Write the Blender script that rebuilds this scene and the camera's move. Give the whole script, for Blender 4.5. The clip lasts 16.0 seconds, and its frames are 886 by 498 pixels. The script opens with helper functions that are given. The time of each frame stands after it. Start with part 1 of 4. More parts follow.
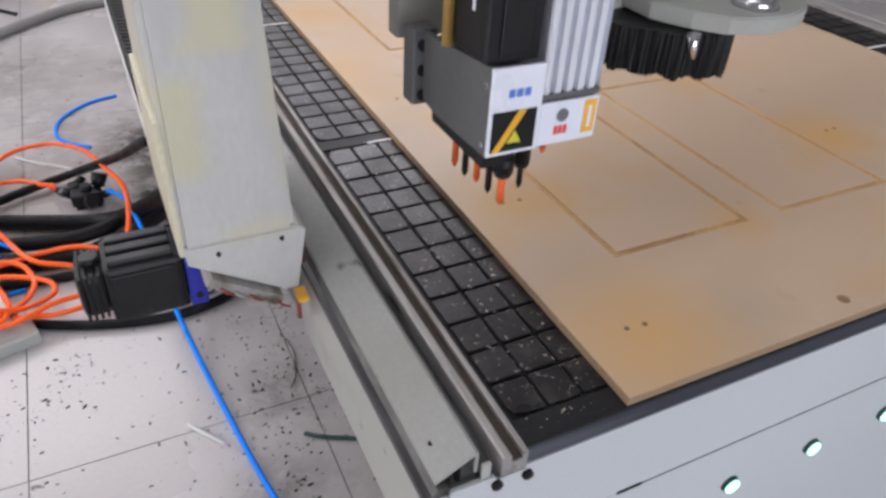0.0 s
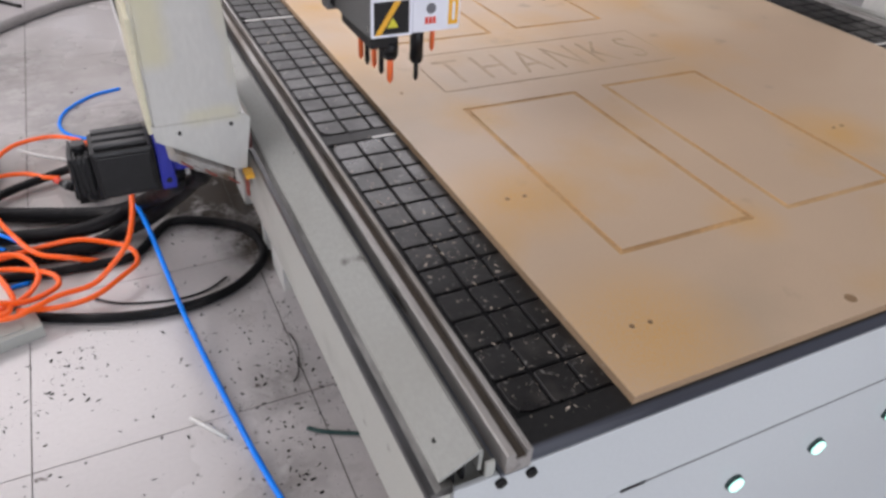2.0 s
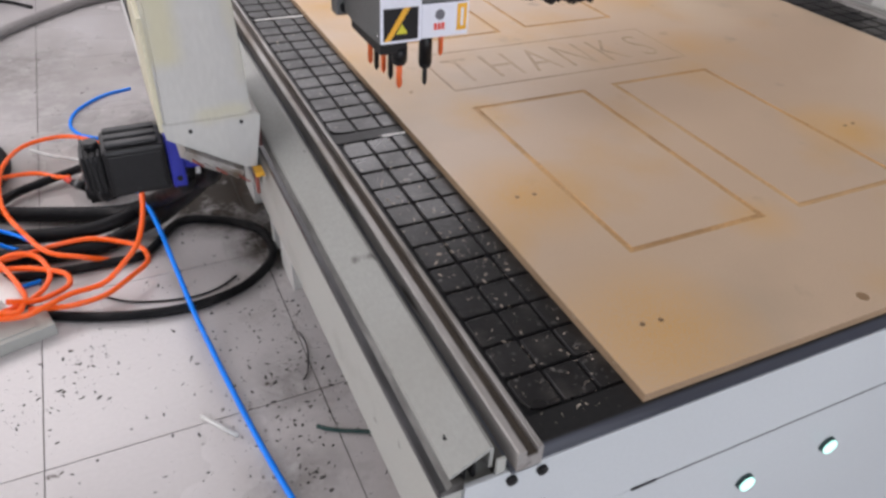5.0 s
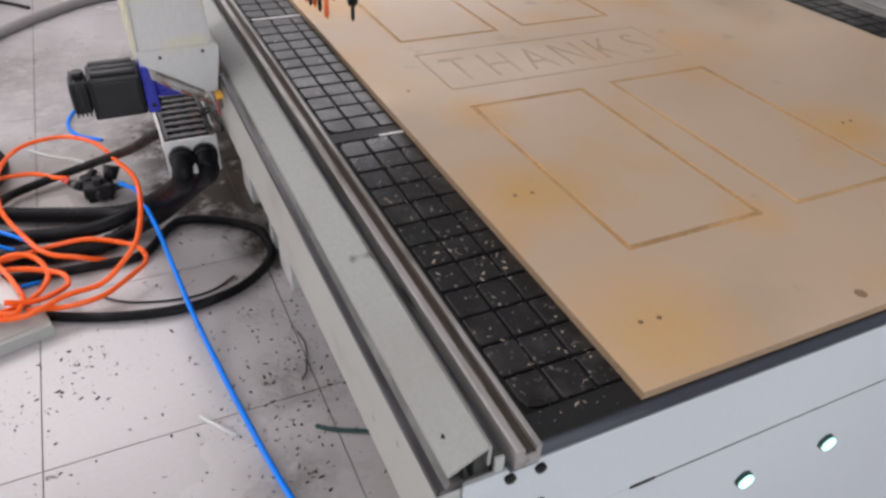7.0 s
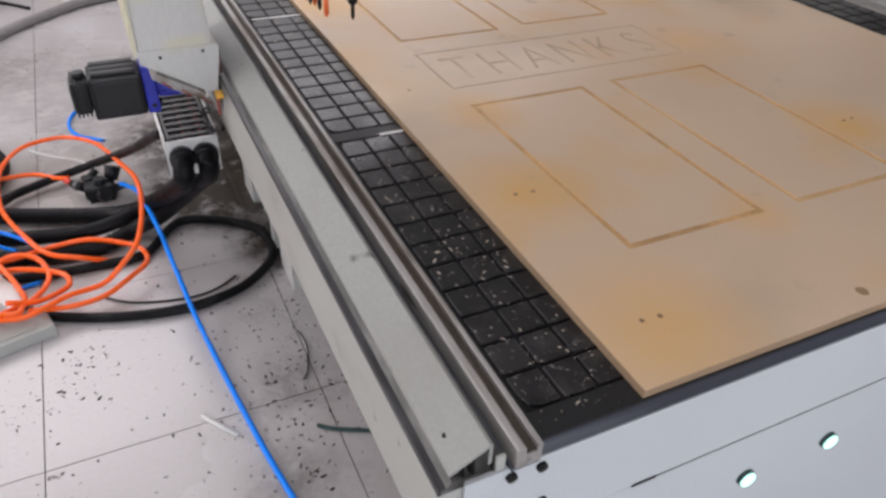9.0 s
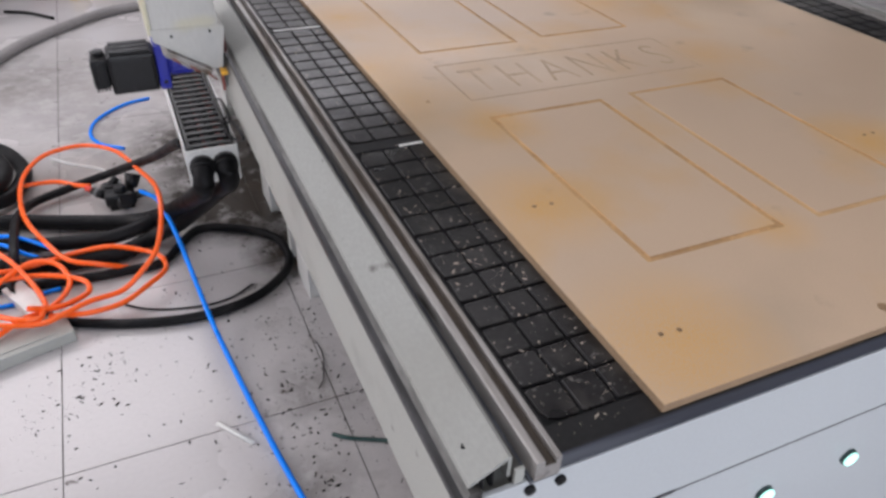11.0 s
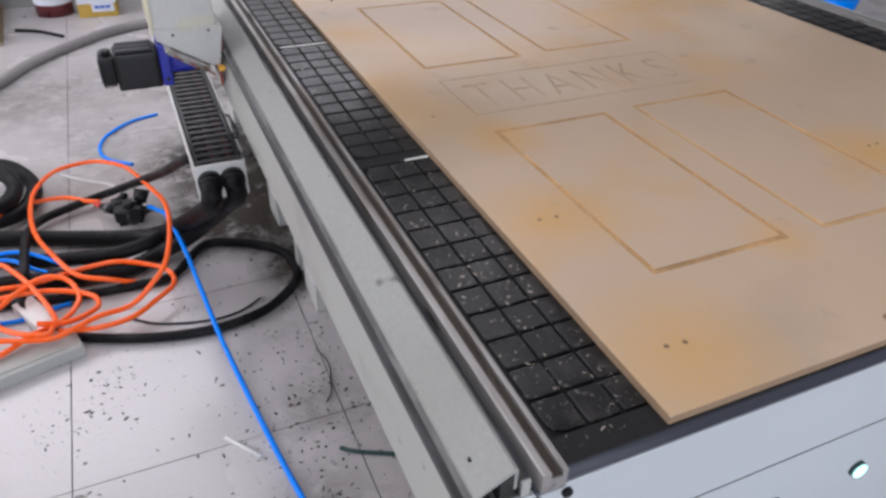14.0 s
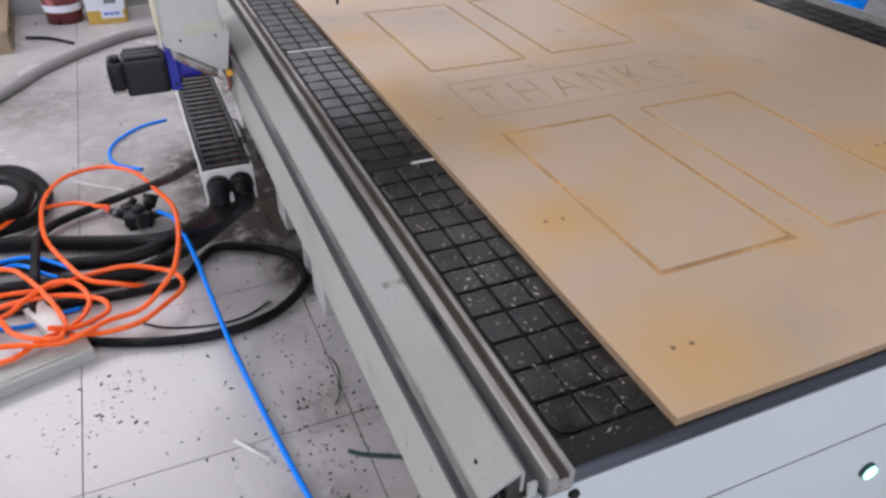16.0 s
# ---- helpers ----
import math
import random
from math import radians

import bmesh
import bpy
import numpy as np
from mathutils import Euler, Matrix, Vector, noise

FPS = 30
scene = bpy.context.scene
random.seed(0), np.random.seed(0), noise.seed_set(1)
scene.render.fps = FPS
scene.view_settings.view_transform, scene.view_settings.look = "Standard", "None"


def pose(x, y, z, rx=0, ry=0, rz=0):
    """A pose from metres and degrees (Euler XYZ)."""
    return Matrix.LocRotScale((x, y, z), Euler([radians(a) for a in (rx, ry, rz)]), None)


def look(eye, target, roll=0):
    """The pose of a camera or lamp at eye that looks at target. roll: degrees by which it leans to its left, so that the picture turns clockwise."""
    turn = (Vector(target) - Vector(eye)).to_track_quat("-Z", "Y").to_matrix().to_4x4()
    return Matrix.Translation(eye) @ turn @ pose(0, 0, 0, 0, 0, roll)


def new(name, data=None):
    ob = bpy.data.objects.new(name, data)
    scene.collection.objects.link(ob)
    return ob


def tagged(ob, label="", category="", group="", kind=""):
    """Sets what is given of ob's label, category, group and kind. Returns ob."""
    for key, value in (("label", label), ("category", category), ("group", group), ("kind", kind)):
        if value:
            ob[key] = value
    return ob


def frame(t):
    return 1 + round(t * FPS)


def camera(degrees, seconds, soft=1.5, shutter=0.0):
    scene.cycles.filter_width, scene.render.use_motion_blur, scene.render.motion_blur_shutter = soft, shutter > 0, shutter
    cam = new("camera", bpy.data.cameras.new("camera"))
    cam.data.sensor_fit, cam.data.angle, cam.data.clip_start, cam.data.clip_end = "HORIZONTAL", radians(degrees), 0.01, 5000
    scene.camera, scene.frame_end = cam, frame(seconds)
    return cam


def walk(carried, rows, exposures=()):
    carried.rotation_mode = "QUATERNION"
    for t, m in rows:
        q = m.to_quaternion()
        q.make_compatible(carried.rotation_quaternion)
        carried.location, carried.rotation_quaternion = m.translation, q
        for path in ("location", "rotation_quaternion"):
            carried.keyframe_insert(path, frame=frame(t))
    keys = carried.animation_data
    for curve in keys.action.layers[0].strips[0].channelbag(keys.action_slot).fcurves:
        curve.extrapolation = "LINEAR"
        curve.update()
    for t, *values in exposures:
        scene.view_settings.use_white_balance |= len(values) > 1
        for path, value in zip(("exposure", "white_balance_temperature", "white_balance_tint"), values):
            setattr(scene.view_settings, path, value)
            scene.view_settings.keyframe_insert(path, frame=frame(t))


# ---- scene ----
cam = camera(64.09, 16.0, soft=2.9, shutter=1.0)
PATH = [
    (0, -0.4179, -0.3581, 1.2983, 54.061, -2.785, -25.753),
    (0.5, -0.4159, -0.3584, 1.2979, 54.329, -2.729, -26.275),
    (1, -0.4146, -0.3565, 1.2962, 54.188, -3.013, -26.318),
    (1.5, -0.4148, -0.3546, 1.2949, 53.845, -3.015, -26.277),
    (2, -0.4180, -0.3530, 1.2973, 53.601, -2.940, -25.358),
    (2.5, -0.4202, -0.3532, 1.2995, 53.625, -2.837, -24.893),
    (3, -0.4228, -0.3542, 1.3016, 53.672, -2.855, -24.609),
    (3.5, -0.4203, -0.3547, 1.2975, 53.783, -2.447, -24.834),
    (4, -0.4221, -0.3527, 1.2964, 53.512, -2.565, -24.848),
    (6.5, -0.4206, -0.3562, 1.2968, 53.591, -2.507, -24.949),
    (7, -0.4203, -0.3543, 1.2950, 53.513, -2.430, -25.062),
    (7.5, -0.4220, -0.3535, 1.2944, 53.241, -2.521, -24.979),
    (8, -0.4182, -0.3558, 1.2944, 53.262, -2.347, -25.178),
    (10.5, -0.4255, -0.3522, 1.2967, 53.940, -2.103, -24.361),
    (11, -0.4272, -0.3537, 1.2987, 54.186, -2.041, -23.865),
    (11.5, -0.4272, -0.3583, 1.3025, 54.559, -1.751, -23.705),
    (12, -0.4249, -0.3598, 1.3027, 54.926, -1.454, -24.043),
    (12.5, -0.4254, -0.3612, 1.3031, 54.964, -1.497, -23.894),
    (13, -0.4221, -0.3634, 1.3027, 55.015, -1.222, -24.222),
    (13.5, -0.4251, -0.3620, 1.3041, 55.070, -1.365, -24.010),
    (14, -0.4283, -0.3588, 1.3042, 55.194, -1.426, -23.626),
    (14.5, -0.4301, -0.3586, 1.3053, 55.230, -1.493, -23.184),
    (15, -0.4277, -0.3602, 1.3058, 55.285, -1.252, -23.087),
    (15.5, -0.4275, -0.3613, 1.3058, 55.343, -0.903, -23.150),
    (16, -0.4258, -0.3622, 1.3048, 55.438, -0.764, -23.223),
]

walk(cam, [(t, pose(x, y, z, rx, ry, rz)) for t, x, y, z, rx, ry, rz in PATH], exposures=[(0, 0.03, 6380, 10), (1, 0.05, 6450, 10), (2, 0.05, 6500, 10), (8.2, 0.06, 6500, 10), (10.5, 0.06, 6400, 10), (13, 0.08, 6180, 10), (16, 0.08, 6180, 10)])

# ---- world and light ----
world = bpy.data.worlds.new("world")
scene.world = world
world.use_nodes = True
sky = world.node_tree.nodes.new("ShaderNodeTexSky")
sky.sky_type, sky.sun_disc = "NISHITA", False
sky.sun_elevation, sky.sun_rotation = radians(40), radians(200)
world.node_tree.links.new(sky.outputs[0], world.node_tree.nodes["Background"].inputs[0])
world.node_tree.nodes["Background"].inputs[1].default_value = 0.10


def opening_light(name, at, target, w, h, power, colour):
    lamp = bpy.data.lights.new(name, "AREA")
    lamp.shape, lamp.size, lamp.size_y, lamp.energy, lamp.color = "RECTANGLE", w, h, power, colour
    ob = new(name, lamp)
    ob.matrix_world = look(at, target)
    return ob


# area lamps at assumed, unseen openings: south door, west windows, north wall, roof
opening_light("assumed_door_light", (-0.2, -5.9, 2.2), (-0.2, 0, 2.2), 5.0, 3.8, 265, (0.89, 0.90, 1.0))
opening_light("assumed_window_light", (-5.9, 2.5, 2.6), (0, 2.5, 2.6), 4.0, 2.2, 225, (1.0, 0.94, 0.96))
opening_light("assumed_north_light", (-0.2, 4.60, 3.3), (-0.2, 0, 2.6), 6.0, 1.8, 140, (1.0, 0.94, 0.97))
opening_light("assumed_roof_light", (-1.3, 2.4, 5.35), (-1.3, 2.4, 0), 4.0, 5.4, 100, (1.0, 0.94, 0.94))


# ---- materials ----
def material(name, base, rough=0.5, metal=0.0, vary=0.12, scale=6.0, fine=60.0, bump=0.1, stain=None, stain_at=(0.55, 0.7),
             stain_scale=4.0, emission=0.0, coat=0.0, rough_vary=0.1, per_object=0.0, stretch=(1, 1, 1), island=0.0, detail=6, spec=0.5, spots=(), spot_colour=(0, 0, 0), spot_z=0.751, edge_dirt_shade=None):
    m = bpy.data.materials.new(name)
    m.use_nodes = True
    n, l = m.node_tree.nodes, m.node_tree.links
    b = n["Principled BSDF"]
    tex = n.new("ShaderNodeTexCoord")
    mp = n.new("ShaderNodeMapping")
    mp.inputs["Scale"].default_value = stretch
    geo = n.new("ShaderNodeNewGeometry")
    l.new(geo.outputs["Position"] if per_object else tex.outputs["Object"], mp.inputs[0])
    big, small = n.new("ShaderNodeTexNoise"), n.new("ShaderNodeTexNoise")
    for node, s, d in ((big, scale, 4), (small, fine, detail)):
        node.inputs["Scale"].default_value = s
        node.inputs["Detail"].default_value = d
        l.new(mp.outputs[0], node.inputs["Vector"])
    add = n.new("ShaderNodeMath")
    add.operation = "ADD"
    l.new(big.outputs[0], add.inputs[0])
    l.new(small.outputs[0], add.inputs[1])
    last = add.outputs[0]
    lo, hi = 0.7, 1.3
    if per_object or island:
        rnd = n.new("ShaderNodeObjectInfo")
        mul = n.new("ShaderNodeMath")
        mul.operation = "MULTIPLY_ADD"
        l.new(geo.outputs["Random Per Island"] if island else rnd.outputs["Random"], mul.inputs[0])
        mul.inputs[1].default_value = per_object or island
        l.new(last, mul.inputs[2])
        last = mul.outputs[0]
        hi += per_object or island
    rng = n.new("ShaderNodeMapRange")
    rng.inputs["From Min"].default_value, rng.inputs["From Max"].default_value = lo, hi
    l.new(last, rng.inputs["Value"])
    mix = n.new("ShaderNodeMix")
    mix.data_type = "RGBA"
    mix.inputs["A"].default_value = (*[max(0, c * (1 - vary)) for c in base], 1)
    mix.inputs["B"].default_value = (*[min(1, c * (1 + vary)) for c in base], 1)
    l.new(rng.outputs[0], mix.inputs["Factor"])
    colour = mix.outputs["Result"]
    for k, (st, at, sc) in enumerate(stain or ()):
        patch = n.new("ShaderNodeTexNoise")
        patch.inputs["Scale"].default_value, patch.inputs["Detail"].default_value = sc, 8
        patch.noise_dimensions = "4D"
        patch.inputs["W"].default_value = 3.7 * k + 1.3
        l.new(mp.outputs[0], patch.inputs["Vector"])
        ramp = n.new("ShaderNodeMapRange")
        ramp.inputs["From Min"].default_value, ramp.inputs["From Max"].default_value = at
        l.new(patch.outputs[0], ramp.inputs["Value"])
        over = n.new("ShaderNodeMix")
        over.data_type = "RGBA"
        l.new(ramp.outputs[0], over.inputs["Factor"])
        l.new(colour, over.inputs["A"])
        over.inputs["B"].default_value = (*st, 1)
        colour = over.outputs["Result"]
    for x, y, r, strength in spots:
        far = n.new("ShaderNodeVectorMath")
        far.operation = "DISTANCE"
        far.inputs[1].default_value = (x, y, spot_z)
        l.new(geo.outputs["Position"], far.inputs[0])
        near = n.new("ShaderNodeMapRange")
        near.inputs["From Min"].default_value, near.inputs["From Max"].default_value = r, 0.0
        near.inputs["To Max"].default_value = strength
        l.new(far.outputs["Value"], near.inputs["Value"])
        times = n.new("ShaderNodeMath")
        times.operation = "MULTIPLY"
        l.new(near.outputs[0], times.inputs[0])
        l.new(rng.outputs[0], times.inputs[1])
        times.use_clamp = True
        if spot_z == 0:
            crust, ragged = n.new("ShaderNodeTexNoise"), n.new("ShaderNodeMapRange")
            crust.inputs["Scale"].default_value, crust.inputs["Detail"].default_value, crust.inputs["Roughness"].default_value = 11.0, 12, 0.72
            l.new(geo.outputs["Position"], crust.inputs["Vector"])
            ragged.inputs["From Min"].default_value, ragged.inputs["From Max"].default_value = 0.32, 0.56
            l.new(crust.outputs[0], ragged.inputs["Value"])
            l.new(ragged.outputs[0], times.inputs[1])
        over = n.new("ShaderNodeMix")
        over.data_type = "RGBA"
        l.new(times.outputs[0], over.inputs["Factor"])
        l.new(colour, over.inputs["A"])
        over.inputs["B"].default_value = (*spot_colour, 1)
        colour = over.outputs["Result"]
    # brown dirt round a footprint, its tone also standing in for shade there
    if edge_dirt_shade:
        (cx, cy, hx, hy, reach), dirt = edge_dirt_shade
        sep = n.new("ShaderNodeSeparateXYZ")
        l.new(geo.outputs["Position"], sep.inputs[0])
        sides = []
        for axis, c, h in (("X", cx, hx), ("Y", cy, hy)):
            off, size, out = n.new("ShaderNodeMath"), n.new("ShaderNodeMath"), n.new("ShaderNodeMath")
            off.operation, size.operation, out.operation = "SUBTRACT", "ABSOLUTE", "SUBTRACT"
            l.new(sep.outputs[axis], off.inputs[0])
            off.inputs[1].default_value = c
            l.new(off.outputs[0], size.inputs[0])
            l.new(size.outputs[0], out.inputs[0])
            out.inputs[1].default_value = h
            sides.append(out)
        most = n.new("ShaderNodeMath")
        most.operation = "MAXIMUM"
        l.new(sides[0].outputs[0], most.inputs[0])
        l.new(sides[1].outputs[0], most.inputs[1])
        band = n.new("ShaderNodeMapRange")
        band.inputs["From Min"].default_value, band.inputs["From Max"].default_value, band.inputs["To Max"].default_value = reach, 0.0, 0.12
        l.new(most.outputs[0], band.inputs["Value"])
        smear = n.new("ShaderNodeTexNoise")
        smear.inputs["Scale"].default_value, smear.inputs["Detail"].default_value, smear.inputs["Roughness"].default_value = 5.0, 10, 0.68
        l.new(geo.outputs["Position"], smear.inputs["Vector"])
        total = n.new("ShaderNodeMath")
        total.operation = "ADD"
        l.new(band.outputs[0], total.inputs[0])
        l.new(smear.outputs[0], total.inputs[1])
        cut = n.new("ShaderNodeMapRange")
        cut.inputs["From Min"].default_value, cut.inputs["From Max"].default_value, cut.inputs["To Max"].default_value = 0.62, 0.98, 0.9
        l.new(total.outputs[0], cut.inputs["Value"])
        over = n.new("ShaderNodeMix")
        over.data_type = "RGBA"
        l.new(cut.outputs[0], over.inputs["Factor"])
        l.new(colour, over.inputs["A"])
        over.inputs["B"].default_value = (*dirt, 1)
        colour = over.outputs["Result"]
    l.new(colour, b.inputs["Base Color"])
    rr = n.new("ShaderNodeMapRange")
    rr.inputs["From Min"].default_value, rr.inputs["From Max"].default_value = 0.3, 0.7
    rr.inputs["To Min"].default_value, rr.inputs["To Max"].default_value = max(0.02, rough - rough_vary), min(1, rough + rough_vary)
    l.new(big.outputs[0], rr.inputs["Value"])
    l.new(rr.outputs[0], b.inputs["Roughness"])
    b.inputs["Metallic"].default_value = metal
    b.inputs["Specular IOR Level"].default_value = spec
    b.inputs["Coat Weight"].default_value = coat
    if bump:
        bp = n.new("ShaderNodeBump")
        bp.inputs["Strength"].default_value, bp.inputs["Distance"].default_value = bump, 0.002
        l.new(small.outputs[0], bp.inputs["Height"])
        l.new(bp.outputs[0], b.inputs["Normal"])
    if emission:
        b.inputs["Emission Color"].default_value = (*base, 1)
        b.inputs["Emission Strength"].default_value = emission
    return m


PAINT = material("grey_paint", (0.385, 0.39, 0.362), 0.6, spec=0.22, vary=0.06, scale=3, fine=220, bump=0.05,
                 stain=[((0.27, 0.265, 0.24), (0.55, 0.82), 9), ((0.12, 0.11, 0.10), (0.67, 0.73), 26)])
# the grey paint again, base darkened for the cover's dimmer light, with real smudges
COVER = material("grimy_dimmed_cover_paint", (0.315, 0.32, 0.30), 0.5, spec=0.3, vary=0.08, scale=3, fine=220, bump=0.05,
                 stain=[((0.27, 0.265, 0.24), (0.52, 0.80), 7), ((0.06, 0.055, 0.05), (0.655, 0.72), 17), ((0.05, 0.045, 0.04), (0.70, 0.73), 60)], stretch=(1, 0.55, 1))
# the grey paint again, base lifted to offset the beam's shade on the legs
PAINT_LIFTED = material("lifted_leg_paint", (0.55, 0.55, 0.53), 0.5, spec=0.3, vary=0.06, scale=4, fine=200, bump=0.04,
                stain=[((0.36, 0.35, 0.32), (0.58, 0.82), 8)])
FRONT = material("front_panel_paint", (0.53, 0.56, 0.575), 0.38, vary=0.04, scale=2, fine=200, bump=0.04,
                 stain=[((0.36, 0.36, 0.35), (0.66, 0.85), 6)])
CREAM = material("column_paint", (0.50, 0.495, 0.47), 0.34, vary=0.07, scale=7, fine=150, bump=0.06, spec=0.4,
                 stain=[((0.42, 0.42, 0.41), (0.50, 0.66), 9), ((0.52, 0.49, 0.36), (0.54, 0.66), 5)], stretch=(1, 1, 0.35))
FLAP = material("yellowed_film", (0.58, 0.55, 0.40), 0.4, vary=0.1, scale=14, fine=150, bump=0.1)


def soft_patches(m, rects, colour, soft=0.03, most=0.6):
    """Tinted rectangles (x0, x1, z0, z1) with soft edges, in the thing's own space."""
    n, l = m.node_tree.nodes, m.node_tree.links
    b = n["Principled BSDF"]
    sep, tex = n.new("ShaderNodeSeparateXYZ"), n.new("ShaderNodeTexCoord")
    wob, shift = n.new("ShaderNodeTexNoise"), n.new("ShaderNodeVectorMath")
    wob.inputs["Scale"].default_value = 22
    l.new(tex.outputs["Object"], wob.inputs["Vector"])
    shift.operation = "MULTIPLY_ADD"
    shift.inputs[1].default_value = (0.018, 0.018, 0.018)
    l.new(wob.outputs["Color"], shift.inputs[0])
    l.new(tex.outputs["Object"], shift.inputs[2])
    l.new(shift.outputs[0], sep.inputs[0])
    for x0, x1, z0, z1 in rects:
        inside = None
        for axis, lo, hi in (("X", x0, x1), ("Z", z0, z1)):
            for edge, sign in ((lo + 0.009, 1), (hi + 0.009, -1)):
                step = n.new("ShaderNodeMapRange")
                step.interpolation_type = "SMOOTHSTEP"
                step.inputs["From Min"].default_value, step.inputs["From Max"].default_value = edge - sign * soft / 2, edge + sign * soft / 2
                step.inputs["To Max"].default_value = most if inside is None else 1.0
                l.new(sep.outputs[axis], step.inputs["Value"])
                if inside is None:
                    inside = step.outputs[0]
                else:
                    both = n.new("ShaderNodeMath")
                    both.operation = "MULTIPLY"
                    l.new(inside, both.inputs[0])
                    l.new(step.outputs[0], both.inputs[1])
                    inside = both.outputs[0]
        over = n.new("ShaderNodeMix")
        over.data_type = "RGBA"
        l.new(inside, over.inputs["Factor"])
        l.new(b.inputs["Base Color"].links[0].from_socket, over.inputs["A"])
        over.inputs["B"].default_value = (*colour, 1)
        l.new(over.outputs["Result"], b.inputs["Base Color"])


# masking tape showing through the protective film
soft_patches(CREAM, [(-0.376, -0.335, 0.145, 0.263), (-0.346, -0.272, 0.289, 0.306), (-0.333, -0.278, 0.304, 0.357), (-0.325, -0.243, 0.051, 0.065)], (0.56, 0.52, 0.30))
STEEL = material("rail_steel", (0.33, 0.315, 0.30), 0.5, metal=0.3, vary=0.2, scale=14, fine=120, bump=0.1,
                 stain=[((0.12, 0.085, 0.055), (0.52, 0.66), 18), ((0.05, 0.04, 0.032), (0.60, 0.70), 40)], stretch=(1, 0.15, 1))
GROOVE_STEEL = material("rail_groove_grime", (0.045, 0.033, 0.022), 0.7, metal=0.0, vary=0.5, scale=20, fine=150, bump=0.2,
                        stain=[((0.34, 0.30, 0.25), (0.62, 0.72), 16)], stretch=(1, 0.15, 1))
BED = material("black_bed_board", (0.011, 0.011, 0.0115), 0.5, spec=0.3, vary=0.3, scale=9, fine=160, bump=0.12,
               stain=[((0.07, 0.066, 0.062), (0.55, 0.85), 10)])
BED_EDGE = material("blue_black_bed_edge", (0.020, 0.024, 0.038), 0.48, vary=0.25, scale=8, fine=90, bump=0.1, stretch=(0.3, 1, 3),
                    stain=[((0.10, 0.11, 0.13), (0.6, 0.8), 8)])
PAD = material("bed_pad", (0.008, 0.0075, 0.008), 0.37, spec=0.48, vary=0.6, scale=12, fine=130, bump=0.35, per_object=0.8,
               stain=[((0.045, 0.041, 0.038), (0.50, 0.74), 22), ((0.004, 0.004, 0.004), (0.57, 0.68), 9), ((0.20, 0.19, 0.175), (0.63, 0.74), 110)])
RUBBER = material("black_rubber_strip", (0.006, 0.006, 0.007), 0.7, spec=0.2, vary=0.3, scale=30, bump=0.1)
MDF = material("mdf_board", (0.575, 0.43, 0.30), 0.43, vary=0.06, scale=2.5, fine=420, bump=0.05, rough_vary=0.06, spot_z=0.745, spot_colour=(0.64, 0.36, 0.10),
               spots=[(0.08, 0.085, 0.15, 1.7), (0.08, 0.39, 0.13, 1.5), (0.145, 0.668, 0.09, 1.0), (0.372, 0.22, 0.07, 0.9), (0.02, 0.98, 0.13, 1.0), (0.06, 1.30, 0.15, 1.0), (0.76, 0.80, 0.13, 1.0), (0.75, 0.38, 0.13, 1.1), (0.03, 0.80, 0.15, 0.9), (0.16, 0.64, 0.10, 0.7), (0.13, 1.12, 0.16, 0.7), (0.72, 1.20, 0.14, 0.7)],
               stain=[((0.58, 0.36, 0.15), (0.52, 0.76), 4.2), ((0.27, 0.20, 0.14), (0.64, 0.80), 11), ((0.42, 0.33, 0.235), (0.53, 0.76), 2.3), ((0.60, 0.47, 0.34), (0.55, 0.75), 3.1)])
MDF_EDGE = material("mdf_cut_edge", (0.28, 0.19, 0.115), 0.75, vary=0.2, scale=12, fine=260, bump=0.3, stretch=(1, 1, 6))
MDF_CUT = material("mdf_groove", (0.54, 0.33, 0.15), 0.8, vary=0.3, scale=14, fine=240, bump=0.25,
                   stain=[((0.36, 0.21, 0.095), (0.54, 0.70), 9), ((0.60, 0.42, 0.24), (0.5, 0.7), 6)])
# board tan, darkened to paint in the shade of thin carved strokes
LETTER = material("carved_stroke_shade", (0.45, 0.335, 0.225), 0.8, vary=0.3, scale=16, fine=240, bump=0.2,
                  stain=[((0.54, 0.41, 0.285), (0.50, 0.66), 11)])
TAPE = material("white_mark", (0.72, 0.71, 0.68), 0.5, vary=0.15, scale=40)
# floor spots: black soil by the machine and beyond, deepened to paint shade
TILE = material("white_floor_tile", (0.53, 0.505, 0.50), 0.26, vary=0.05, scale=1.6, fine=90, bump=0.03, per_object=0.25, rough_vary=0.12, spot_z=0, spot_colour=(0.055, 0.046, 0.038), spots=[(-0.16, 1.85, 0.36, 2.6), (-0.18, 2.25, 0.36, 2.2), (-0.06, 1.45, 0.20, 2.0), (-0.10, 1.72, 0.24, 1.6), (-0.09, 2.05, 0.22, 1.5), (-0.14, 2.45, 0.24, 1.1), (-0.12, 3.0, 0.35, 0.9), (-0.55, 2.45, 0.45, 0.45), (-0.9, 3.1, 0.6, 0.5), (-0.05, 1.42, 0.16, 1.2), (-0.20, 0.85, 0.16, 0.55), (-0.26, 0.58, 0.15, 0.55)], edge_dirt_shade=((0.65, 1.3, 0.70, 1.35, 0.38), (0.14, 0.105, 0.082)),
                stain=[((0.40, 0.37, 0.35), (0.50, 0.80), 1.9), ((0.10, 0.085, 0.075), (0.675, 0.71), 13), ((0.05, 0.045, 0.04), (0.725, 0.75), 42)])
GROUT = material("floor_joint", (0.10, 0.088, 0.08), 0.85, vary=0.3, scale=20, bump=0.2)
SOIL = material("black_chip", (0.02, 0.018, 0.016), 0.8, vary=0.5, scale=50)
CHIP = material("wood_chip", (0.40, 0.34, 0.28), 0.8, vary=0.3, scale=60, island=0.6)
